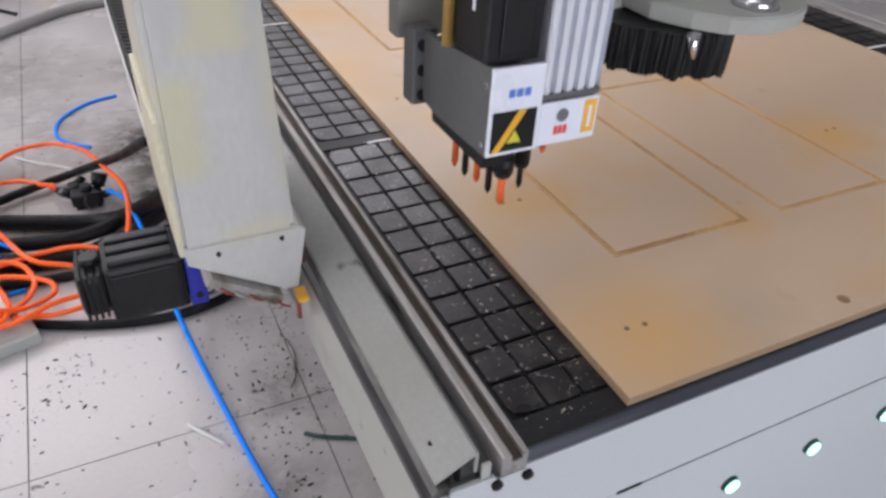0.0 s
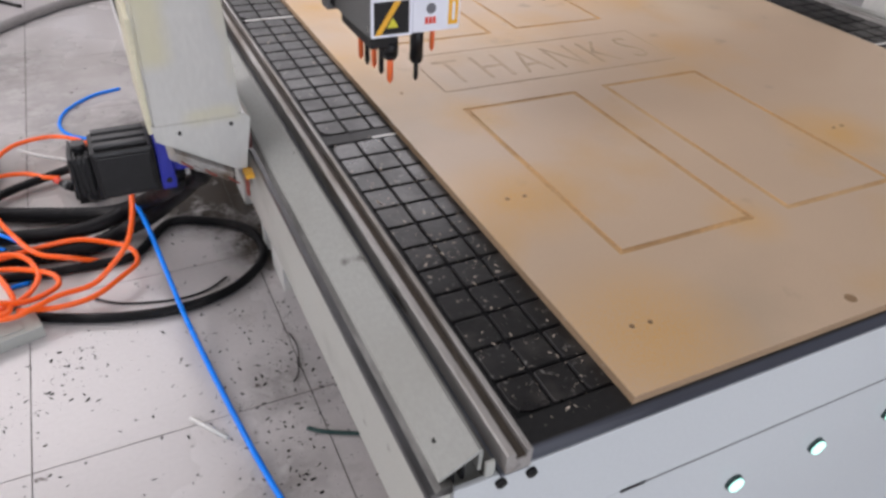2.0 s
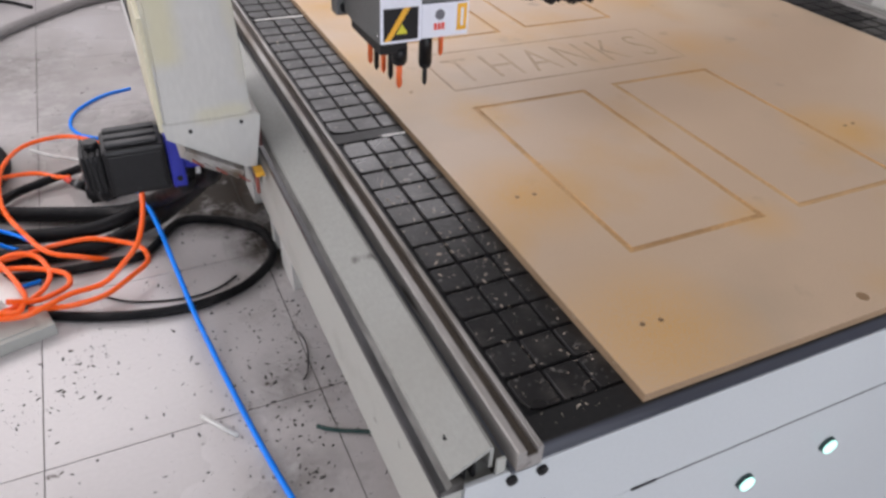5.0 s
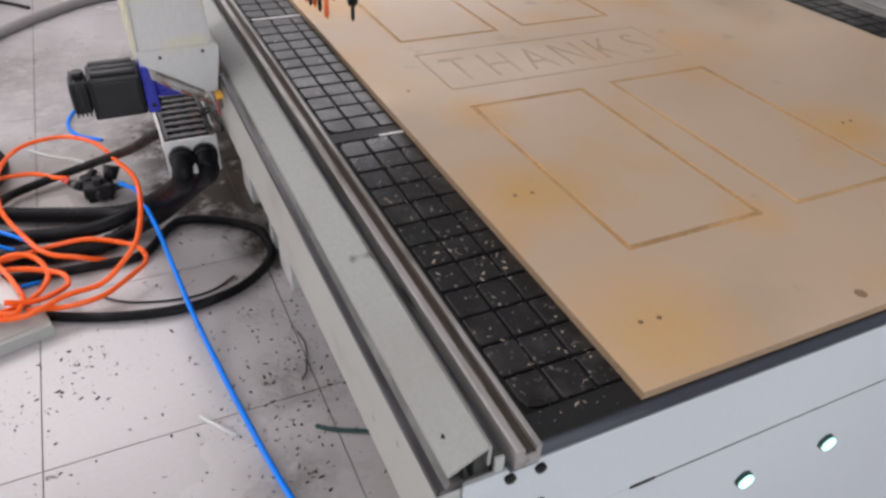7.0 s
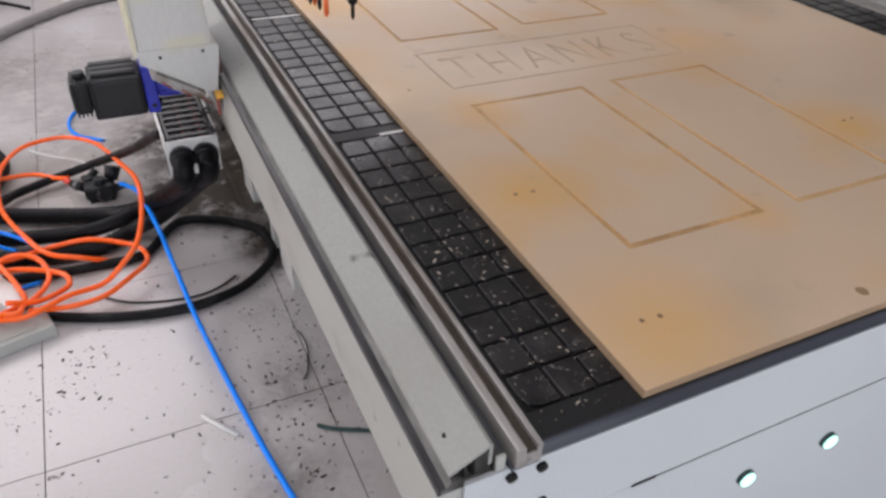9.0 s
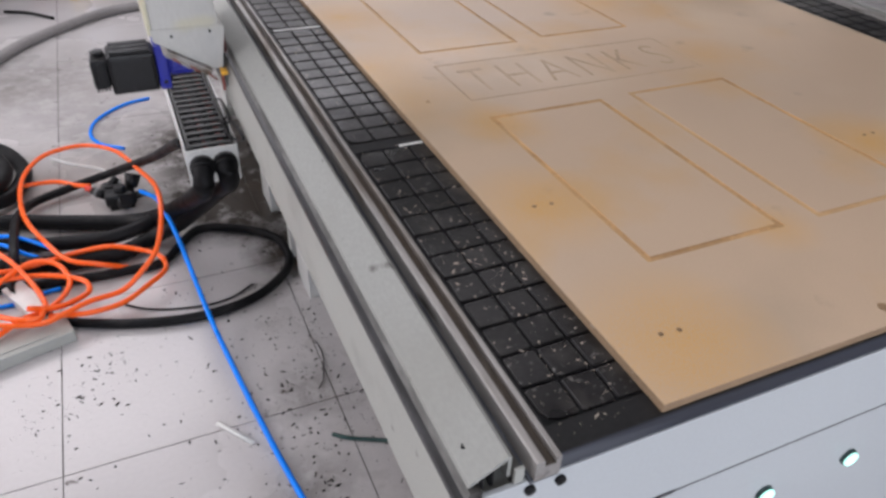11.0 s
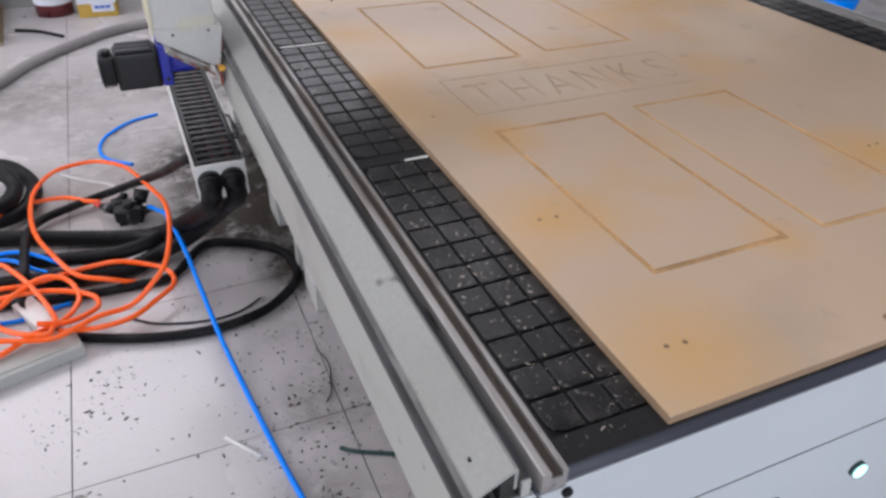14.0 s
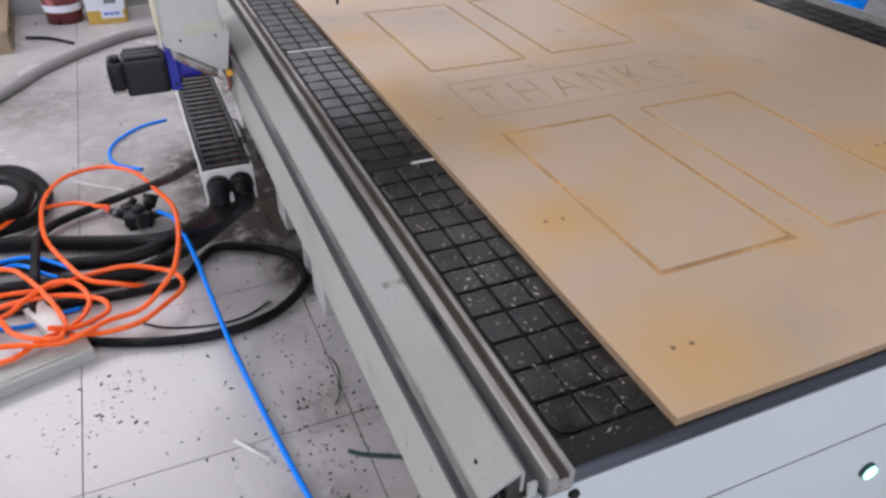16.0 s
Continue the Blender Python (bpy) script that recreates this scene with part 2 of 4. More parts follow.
BLACK = material("black_plastic", (0.009, 0.009, 0.010), 0.42, spec=0.28, vary=0.25, scale=25, fine=180, bump=0.08)
MOTOR = material("black_motor_casting", (0.009, 0.009, 0.010), 0.42, spec=0.28, vary=0.3, scale=18, fine=160, bump=0.15,
                 stain=[((0.05, 0.048, 0.045), (0.62, 0.85), 30)])
BLUE = material("blue_gearbox", (0.015, 0.022, 0.30), 0.35, metal=0.2, vary=0.2, scale=20, fine=150, bump=0.06)
HOSE = material("black_hose", (0.006, 0.006, 0.007), 0.48, spec=0.17, vary=0.3, scale=15, fine=120, bump=0.12,
                stain=[((0.03, 0.028, 0.027), (0.56, 0.8), 14)])
GHOSE = material("grey_hose", (0.29, 0.275, 0.27), 0.6, vary=0.15, scale=8, fine=90, bump=0.2)
ORANGE = material("orange_air_hose", (1.0, 0.135, 0.016), 0.32, vary=0.05, scale=12, fine=90, bump=0.02, spec=0.35)
BLUEHOSE = material("blue_air_hose", (0.0, 0.24, 1.0), 0.35, vary=0.05, scale=12, fine=90, bump=0.02, spec=0.25)
WHITE = material("white_plastic", (0.70, 0.70, 0.68), 0.4, vary=0.06, scale=20)
GREEN = material("dark_green_plastic", (0.02, 0.055, 0.05), 0.4, vary=0.2, scale=20)
ALU = material("ribbed_aluminium", (0.78, 0.80, 0.86), 0.34, metal=0.35, vary=0.08, scale=8, fine=140, bump=0.04, stretch=(1, 1, 0.2))
# greasy rack; the same tone also paints the shaded gap beside the rail
RACK_AND_GAP = material("greasy_rack_and_gap_tone", (0.16, 0.158, 0.15), 0.5, metal=0.2, vary=0.3, scale=10, fine=150, bump=0.1, stretch=(1, 0.3, 1),
                stain=[((0.025, 0.023, 0.021), (0.48, 0.64), 14)])
GREYMETAL = material("dark_grey_plate", (0.125, 0.128, 0.13), 0.45, metal=0.3, vary=0.10, scale=5, fine=160, bump=0.02)
LABEL = material("white_label_plate", (0.74, 0.76, 0.84), 0.35, vary=0.03, scale=20, bump=0)
YELLOW = material("amber_label", (0.80, 0.42, 0.03), 0.4, vary=0.08, scale=20, bump=0)
REDLABEL = material("red_label", (0.70, 0.06, 0.035), 0.4, vary=0.08, scale=20, bump=0)
BLUELABEL = material("blue_label", (0.10, 0.20, 0.60), 0.4, vary=0.08, scale=20, bump=0)
BIT_ORANGE = material("orange_drill_bit", (0.72, 0.13, 0.03), 0.45, vary=0.15, scale=40)
CHROME = material("chrome", (0.75, 0.76, 0.78), 0.15, metal=1.0, vary=0.05, scale=20, bump=0)
CHAIN = material("dusty_chain_plastic", (0.040, 0.039, 0.039), 0.38, spec=0.45, vary=0.4, scale=20, fine=150, bump=0.08)
WIPER = material("dark_red_felt", (0.07, 0.012, 0.010), 0.7, vary=0.6, scale=30, bump=0.2)
BRONZE = material("rusty_red_part", (0.22, 0.05, 0.035), 0.5, vary=0.3, scale=30)
LAMP_GLASS = material("lit_button", (0.55, 1.0, 0.88), 0.25, vary=0.02, emission=1.1, bump=0)
LIP_DARK = material("dark_lip_tone", (0.055, 0.055, 0.058), 0.5, metal=0.3, vary=0.3, scale=10, fine=150, bump=0.1, stretch=(1, 0.2, 1),
                stain=[((0.02, 0.02, 0.02), (0.55, 0.7), 20)])
WALL = material("grey_wall", (0.30, 0.30, 0.295), 0.85, vary=0.1, scale=1.2, fine=50, bump=0.1, stain=[((0.22, 0.21, 0.20), (0.5, 0.8), 1.4)])
WOOD = material("raw_wood", (0.33, 0.25, 0.165), 0.7, vary=0.2, scale=8, fine=120, bump=0.2, stretch=(4, 0.4, 4))
CARDY = material("yellow_carton", (0.55, 0.36, 0.06), 0.6, vary=0.1, scale=8)
PAILRED = material("dark_red_tin", (0.15, 0.03, 0.035), 0.35, metal=0.3, vary=0.3, scale=20)
HOLE = material("brown_hole_disc", (0.26, 0.165, 0.09), 0.8, vary=0.3, scale=60, bump=0.1)
INK = material("grey_print", (0.14, 0.14, 0.16), 0.6, vary=0.1, scale=20, bump=0)


# ---- mesh helpers ----
def mesh(bm, name, mats):
    me = bpy.data.meshes.new(name)
    bm.normal_update()
    bm.to_mesh(me)
    bm.free()
    for m in mats if isinstance(mats, (list, tuple)) else [mats]:
        me.materials.append(m)
    return me


def part(name, bm, mat, parent=None, label="", at=None):
    ob = new(name, mesh(bm, name, mat))
    if at is not None:
        ob.matrix_basis = at
    ob.parent = parent
    if label:
        tagged(ob, label)
    return ob


def smooth(ob):
    for p in ob.data.polygons:
        p.use_smooth = True
    return ob


def thing(name, at=None):
    ob = new(name)
    ob.empty_display_size = 0.05
    if at is not None:
        ob.matrix_basis = at
    return ob


def box(bm, x0, x1, y0, y1, z0, z1, bevel=0.0, mat=0, m=None):
    r = bmesh.ops.create_cube(bm, size=1.0)
    for v in r["verts"]:
        v.co = Vector(((x0 + x1) / 2 + v.co.x * (x1 - x0), (y0 + y1) / 2 + v.co.y * (y1 - y0), (z0 + z1) / 2 + v.co.z * (z1 - z0)))
    faces = {f for v in r["verts"] for f in v.link_faces}
    for f in faces:
        f.material_index = mat
    verts = set(r["verts"])
    if bevel:
        edges = {e for v in r["verts"] for e in v.link_edges}
        out = bmesh.ops.bevel(bm, geom=list(edges), offset=bevel, segments=2, affect="EDGES", profile=0.6)
        verts = {v for v in bm.verts if v in set(out["verts"])} | {v for v in verts if v.is_valid}
        for f in out["faces"]:
            f.material_index = mat
    if m is not None:
        bmesh.ops.transform(bm, matrix=m, verts=list(verts))
    return bm


def cyl(bm, a, b, r0, r1=None, seg=20, mat=0, caps=True):
    a, b = Vector(a), Vector(b)
    m = Matrix.Translation((a + b) / 2) @ (b - a).to_track_quat("Z", "Y").to_matrix().to_4x4()
    r = bmesh.ops.create_cone(bm, cap_ends=caps, segments=seg, radius1=r0, radius2=r0 if r1 is None else r1, depth=(b - a).length, matrix=m)
    for f in {f for v in r["verts"] for f in v.link_faces}:
        f.material_index = mat
        f.smooth = len(f.verts) == 4
    return bm


def prism(bm, outline, y0, y1, mat=0, axis="y"):
    """A closed outline of (x, z), pushed from y0 to y1 (or of (x, y), pushed from z0 to z1)."""
    put = (lambda u, v, w: (u, w, v)) if axis == "y" else (lambda u, v, w: (u, v, w))
    a = [bm.verts.new(put(u, v, y0)) for u, v in outline]
    b = [bm.verts.new(put(u, v, y1)) for u, v in outline]
    fs = [bm.faces.new(a), bm.faces.new(b[::-1])]
    for i in range(len(a)):
        j = (i + 1) % len(a)
        fs.append(bm.faces.new((a[j], a[i], b[i], b[j])))
    for f in fs:
        f.material_index = mat
    bmesh.ops.recalc_face_normals(bm, faces=fs)
    return bm


def B():
    return bmesh.new()


def spline(points, steps=10):
    """A smooth way through a few points."""
    p = [Vector(q) for q in points]
    p = [2 * p[0] - p[1]] + p + [2 * p[-1] - p[-2]]
    out = []
    for i in range(1, len(p) - 2):
        for k in range(steps):
            t = k / steps
            a, b, c, d = p[i - 1:i + 3]
            out.append(0.5 * (2 * b + (c - a) * t + (2 * a - 5 * b + 4 * c - d) * t * t + (3 * b - a - 3 * c + d) * t ** 3))
    return out + [p[-2]]


def tube(points, radius, seg=12, steps=8, ribs=0.0, rib_len=0.012):
    """A hose along a smooth way, with ribs if it is corrugated."""
    way = spline(points, steps)
    if ribs:
        fine = []
        for a, b in zip(way, way[1:]):
            k = max(1, int((b - a).length / (rib_len / 2)))
            fine += [a.lerp(b, j / k) for j in range(k)]
        way = fine + [way[-1]]
    bm, rings = B(), []
    for i, c in enumerate(way):
        d = (way[min(i + 1, len(way) - 1)] - way[max(i - 1, 0)]).normalized()
        side = d.cross(Vector((0, 0, 1)))
        side = side.normalized() if side.length > 1e-4 else Vector((1, 0, 0))
        up = side.cross(d)
        r = radius * (1 + (ribs if i % 2 else -ribs))
        rings.append([bm.verts.new(c + r * (math.cos(k * 2 * math.pi / seg) * side + math.sin(k * 2 * math.pi / seg) * up)) for k in range(seg)])
    for a, b in zip(rings, rings[1:]):
        for k in range(seg):
            f = bm.faces.new((a[k], a[(k + 1) % seg], b[(k + 1) % seg], b[k]))
            f.smooth = True
    bm.faces.new(rings[0][::-1])
    bm.faces.new(rings[-1])
    bmesh.ops.recalc_face_normals(bm, faces=bm.faces)
    return bm


def hose(name, points, radius, mat, label, category="hose", group="", **kw):
    return tagged(part(name, tube(points, radius, **kw), mat), label, category, group)


# ---- sizes ----
T = 0.733            # bed surface
TOP = 0.745          # top of the board on it
BED_L, BED_R, BED_N = -0.122, 1.42, 2.62
LEG_X = -0.105

# ---- hall ----
def hall():
    floor = tagged(part("floor", box(B(), -6, 7, -6, 8, -0.2, -0.003), GROUT), "dirty white tiled workshop floor", "floor", kind="structure")
    # unseen enclosure beyond the north wall's foot; openings added to let daylight in
    walls = {
        "wall_north": [(-6, 7, 4.62, 4.8, 0, 2.4), (-6, 7, 4.62, 4.8, 4.2, 5.5), (-6, -3.2, 4.62, 4.8, 2.4, 4.2), (2.8, 7, 4.62, 4.8, 2.4, 4.2)],
        "wall_east": [(7, 7.2, -6, 8, 0, 5.5)],
        "wall_south": [(-6, -2.7, -6.2, -6, 0, 5.5), (2.3, 7, -6.2, -6, 0, 5.5), (-2.7, 2.3, -6.2, -6, 4.1, 5.5)],
        "wall_west": [(-6.2, -6, -6, 8, 0, 1.5), (-6.2, -6, -6, 8, 3.7, 5.5), (-6.2, -6, -6, 0.5, 1.5, 3.7), (-6.2, -6, 4.5, 8, 1.5, 3.7)],
    }
    for name, boxes in walls.items():
        bm = B()
        for b in boxes:
            box(bm, *b)
        tagged(part(name, bm, WALL), "plain grey workshop wall, mostly assumed", "wall", kind="structure")
    bm = B()
    for b in [(-6, -3.3, -6, 8, 5.5, 5.7), (0.7, 7, -6, 8, 5.5, 5.7), (-3.3, 0.7, -6, 1.7, 5.5, 5.7), (-3.3, 0.7, 5.1, 8, 5.5, 5.7)]:
        box(bm, *b)
    tagged(part("ceiling", bm, WALL), "assumed grey workshop ceiling, out of view", "ceiling", kind="structure")
    return floor


FLOOR = hall()


# ---- machine frame and bed ----
def machine_frame():
    m = tagged(thing("machine_frame"), "light grey painted steel frame of a woodworking router", "machine frame")
    # side beam with a sloped cover, its lip, and the box section below
    for s, name in ((1, "side_beam"), (-1, "side_beam")):
        f = lambda x: x if s == 1 else (BED_L + BED_R) - x
        bm = B()
        prism(bm, [(f(x), z) for x, z in [(-0.171, 0.710), (-0.171, 0.739), (-0.175, 0.741), (-0.2155, 0.7175), (-0.2175, 0.7135),
                                          (-0.2145, 0.7135), (-0.2125, 0.7150), (-0.175, 0.736), (-0.175, 0.710)]], 0.010, BED_N)
        part("slope_cover", bm, COVER, m, "sloped grey cover plate with grime along it")
        bm = B()
        box(bm, min(f(-0.232), f(-0.10)), max(f(-0.232), f(-0.10)), 0.006, BED_N, 0.575, 0.700, 0.004)
        part(name, bm, PAINT, m)
        bm = B()
        prism(bm, [(f(x), z) for x, z in [(-0.2285, 0.7005), (-0.205, 0.7005), (-0.205, 0.713), (-0.2175, 0.713), (-0.2235, 0.708), (-0.2285, 0.7060)]], 0.003, BED_N)
        part("rack_lip", bm, RACK_AND_GAP, m, "dark oily rack strip under the cover")
        # thin dark line along the outside of the lip
        part("lip_dark_line", box(B(), min(f(-0.2318), f(-0.2240)), max(f(-0.2318), f(-0.2240)), 0.004, BED_N, 0.6985, 0.7085), LIP_DARK, m)
        # strip toned dark for the shade in the gap between cover and rail
        bm = B()
        box(bm, min(f(-0.1705), f(-0.156)), max(f(-0.1705), f(-0.156)), 0.007, BED_N, 0.700, 0.712, 0)
        part("gap_shade_strip", bm, RACK_AND_GAP, m)
    part("end_plate", box(B(), -0.1705, -0.160, 0.002, 0.006, 0.7055, 0.727, 0.001), PAINT, m)
    # clips inside the open beam end
    bm = B()
    box(bm, -0.205, -0.199, 0.012, 0.03, 0.701, 0.716, 0.001)
    box(bm, -0.192, -0.188, 0.012, 0.04, 0.701, 0.724, 0.001)
    part("end_clip", bm, BLACK, m)
    # solid black disc painting the dark inside of a hole
    part("hole", cyl(B(), (-0.2035, 0.05, 0.7215), (-0.2028, 0.05, 0.7245), 0.0035, seg=12), BLACK, m)
    # rails
    for s in (1, -1):
        f = lambda x: x if s == 1 else (BED_L + BED_R) - x
        g = lambda a, b: (min(f(a), f(b)), max(f(a), f(b)))
        bm = B()
        prism(bm, [(f(x), z) for x, z in [(-0.1525, 0.7112), (-0.1240, 0.7112), (-0.1240, 0.7372), (-0.1250, 0.7382), (-0.1295, 0.7382), (-0.1300, 0.7376),
                                          (-0.1300, 0.7285), (-0.1425, 0.7285), (-0.1430, 0.7380), (-0.1440, 0.7386), (-0.1512, 0.7386), (-0.1525, 0.7372)]], -0.006, BED_N)
        rail = part("guide_rail", bm, STEEL, m, "worn steel channel rail with grime in its groove")
        part("rail_base", box(B(), *g(-0.1560, -0.1235), -0.004, BED_N, 0.7060, 0.7110), BED_EDGE, m)
        part("groove_grime", box(B(), *g(-0.1422, -0.1303), -0.0045, BED_N - 0.001, 0.7287, 0.7300), GROOVE_STEEL, rail, "brown oily grime in the groove")
    # front panel in two plates
    bm = B()
    box(bm, -0.205, 1.52, 0.0, 0.006, 0.5740, 0.705, 0.001)
    part("front_plate", bm, FRONT, m)
    bm = B()
    box(bm, -0.20, 1.52, 0.001, 0.007, 0.10, 0.5715, 0.001)
    part("front_door", bm, FRONT, m)
    # strips added to draw the shade in the gap between plate and door
    part("seam_shade_strip", box(B(), -0.19, 1.51, 0.0075, 0.010, 0.55, 0.60), RUBBER, m)
    part("seam", box(B(), 0.063, 1.515, -0.0003, 0.0015, 0.5717, 0.5736), GREYMETAL, m)
    bm = B()
    box(bm, 0.026, 0.062, -0.0012, 0.003, 0.5715, 0.5765)
    part("slot", bm, BLACK, m)
    # bolts in the front plate
    for x, z in [(-0.153, 0.693), (-0.117, 0.691), (-0.108, 0.626), (-0.16, 0.63)]:
        bm = cyl(B(), (x, -0.0045, z), (x, 0.002, z), 0.0062, seg=18)
        cyl(bm, (x, -0.0055, z), (x, -0.003, z), 0.0035, seg=6)
        part("bolt", bm, BLACK, m, "black socket bolt")
    # legs
    for s in (1, -1):
        for y0, y1 in [(1.19, 1.32), (1.40, 1.43), (1.67, 1.80), (0.10, 0.12), (2.45, 2.58)]:
            f = lambda x: x if s == 1 else (BED_L + BED_R) - x
            bm = box(B(), *sorted((f(LEG_X), f(0.02))), y0, y1, 0.0, 0.576, 0.003)
            part("leg", bm, PAINT_LIFTED, m)
    bm = box(B(), 0.05, 1.25, 0.30, 2.5, 0.30, 0.57, 0.004)
    part("underframe", bm, PAINT, m)
    # lit push buttons
    for x in (0.246, 0.408, 0.571, 0.735, 0.90):
        btn = part("button", cyl(B(), (x, -0.005, 0.470), (x, 0.004, 0.470), 0.0138, 0.0145, seg=28), GREEN, m, "round lit push button in a dark ring")
        part("lens", cyl(B(), (x, -0.0085, 0.470), (x, -0.004, 0.470), 0.0115, 0.0128, seg=28), LAMP_GLASS, btn, "glowing white green lens")
    return m


FRAME = machine_frame()


def bed():
    m = tagged(thing("vacuum_bed"), "black gridded vacuum bed board with chips and dust on it", "machine bed")
    bm = B()
    box(bm, BED_L, BED_R, 0.0015, BED_N, 0.7055, T - 0.0035, 0.001, mat=1)
    part("bed_board", bm, [BED, BED_EDGE], m)
    # one black sheet below pad level makes the grooves black
    part("groove_sheet", box(B(), BED_L + 0.001, BED_R - 0.001, 0.004, BED_N - 0.004, T - 0.0036, T - 0.0032), RUBBER, m, "black sheet under the pads, seen in the grooves")
    # smooth plates between the gridded zones
    zones = [(0.037, 0.0515), (0.690, 0.0495), (1.302, 0.0505), (1.935, 0.0510)]
    y = 0.002
    for y0, s in zones + [(BED_N - 0.002, 0)]:
        part("smooth_band", box(B(), BED_L + 0.0005, BED_R - 0.0005, y, y0 - 0.002, T - 0.006, T, 0.001), BED, m)
        y = y0 + 12 * s + 0.002
    bm = B()
    box(bm, BED_L + 0.0005, -0.1185, 0.035, BED_N, T - 0.006, T - 0.0005)
    part("margin", bm, BED, m)
    # the black sheet shows in the grooves; the pads stand between
    sx, left = 0.0454, -0.117
    cells = {}

    def pad_mesh(w, h, corner):
        key = (round(w, 4), round(h, 4), corner)
        if key not in cells:
            bm = B()
            prism(bm, pad_outline(w, h, corner), -0.006, 0.0, axis="z")
            top = [f for f in bm.faces if all(v.co.z > -0.001 for v in f.verts)]
            bmesh.ops.inset_region(bm, faces=top, thickness=0.0012, depth=0.0007)
            cells[key] = mesh(bm, "pad", PAD)
        return cells[key]

    def pad_outline(w, h, corner):
        pts = []
        for cx, cy, a0, k in ((w / 2, h / 2, 0, 0), (-w / 2, h / 2, 90, 1), (-w / 2, -h / 2, 180, 2), (w / 2, -h / 2, 270, 3)):
            r = 0.016 if k == corner else 0.0035
            ox, oy = cx - math.copysign(r, cx), cy - math.copysign(r, cy)
            for a in (0, 45, 90):
                pts.append((ox + r * math.cos(radians(a0 + a)), oy + r * math.sin(radians(a0 + a))))
        return pts

    rng = random.Random(4)
    for y0, sy in zones:
        for row in range(12):
            for x0, cols in ((left, 3), (1.245, 4)):
                for col in range(cols):
                    corner = -1
                    if x0 < 1 and col == 0 and row in (0, 11):
                        corner = 2 if row == 0 else 1
                    ob = new("pad", pad_mesh(sx - 0.0048, sy - 0.0048, corner))
                    ob.location = (x0 + (col + 0.5) * sx, y0 + (row + 0.5) * sy, T - 0.0005 - rng.random() * 0.0006)
                    ob.rotation_euler = (rng.gauss(0, 0.004), rng.gauss(0, 0.004), rng.gauss(0, 0.004))
                    ob.parent = m
    bm = box(B(), -0.040, 0.003, 0.6545, 0.6600, T - 0.0004, T + 0.0012, 0.0005)
    part("white_mark", bm, TAPE, m, "short white marking strip", at=pose(0, 0, 0))
    bm = box(B(), -0.110, 0.002, 1.284, 1.291, T - 0.0004, T + 0.0014, 0.0005)
    part("white_mark", bm, TAPE, m, "white marking strip across the bed")
    bm = box(B(), 1.25, 1.40, 0.692, 0.700, T - 0.0004, T + 0.0014, 0.0005)
    part("white_mark", bm, TAPE, m, "white marking strip across the bed")
    return m


bed()


def mdf_sheet():
    W, L = 1.22, 2.44
    panels = [(0.143, 0.374, 0.213, 0.668, 0.0095, 1), (0.449, 0.678, 0.213, 0.675, 0.0095, 1),
              (0.141, 0.372, 1.005, 1.468, 0.0085, 1), (0.447, 0.680, 1.015, 1.475, 0.0085, 1), (0.140, 0.689, 0.748, 0.925, 0.0035, 2)]
    xs, ys = {0.0, 0.0015, W - 0.0015, W}, {0.0, 0.0015, L - 0.0015, L}
    for x0, x1, y0, y1, g, k in panels:
        xs |= {x0 - g / 2, x0 + g / 2, x1 - g / 2, x1 + g / 2}
        ys |= {y0 - g / 2, y0 + g / 2, y1 - g / 2, y1 + g / 2}
    xs, ys = sorted(xs), sorted(ys)

    def level(x, y):
        for x0, x1, y0, y1, g, k in panels:
            h = g / 2
            if x0 - h < x < x1 + h and y0 - h < y < y1 + h and not (x0 + h < x < x1 - h and y0 + h < y < y1 - h):
                return -0.0015 if k == 1 else -0.0009, k
        return 0.0, 0

    bm = B()
    cell = {}
    for i in range(len(xs) - 1):
        for j in range(len(ys) - 1):
            cell[i, j] = level((xs[i] + xs[i + 1]) / 2, (ys[j] + ys[j + 1]) / 2)

    def quad(pts, mat):
        bm.faces.new([bm.verts.new(p) for p in pts]).material_index = mat

    for (i, j), (d, k) in cell.items():
        x0, x1, y0, y1, z = xs[i], xs[i + 1], ys[j], ys[j + 1], TOP + d
        quad([(x0, y0, z), (x1, y0, z), (x1, y1, z), (x0, y1, z)], k)
        for (a, b, pts) in ((i - 1, j, ((x0, y0), (x0, y1))), (i + 1, j, ((x1, y1), (x1, y0))), (i, j - 1, ((x1, y0), (x0, y0))), (i, j + 1, ((x0, y1), (x1, y1)))):
            nd = cell.get((a, b), (None, 0))[0]
            if nd is None:
                (px, py), (qx, qy) = pts
                quad([(px, py, T + 0.0005), (qx, qy, T + 0.0005), (qx, qy, z), (px, py, z)], 3)
            elif nd > d:
                (px, py), (qx, qy) = pts
                quad([(px, py, TOP + nd), (qx, qy, TOP + nd), (qx, qy, z), (px, py, z)], k)
    quad([(0, 0, T + 0.0005), (0, L, T + 0.0005), (W, L, T + 0.0005), (W, 0, T + 0.0005)], 3)
    bmesh.ops.remove_doubles(bm, verts=bm.verts, dist=0.00001)
    bmesh.ops.recalc_face_normals(bm, faces=bm.faces)
    sheet = tagged(part("mdf_sheet", bm, [MDF, MDF_CUT, LETTER, MDF_EDGE]), "tan fibreboard sheet with routed door panels lying on the bed", "board")
    sheet.matrix_basis = Matrix.Translation((0.0046, 0.0039, 0)) @ Matrix.Diagonal((1.0109, 1.0109, 1, 1))
    # carved word: flat letters, the groove shade put into their darker tan
    for i, ch in enumerate("THANKS"):
        cu = bpy.data.curves.new("letter", "FONT")
        cu.body, cu.size, cu.align_x, cu.extrude, cu.offset = ch, 0.165, "CENTER", 0.0002, -0.0022
        cu.resolution_u = 4
        ob = new("letter", cu)
        ob.parent = sheet
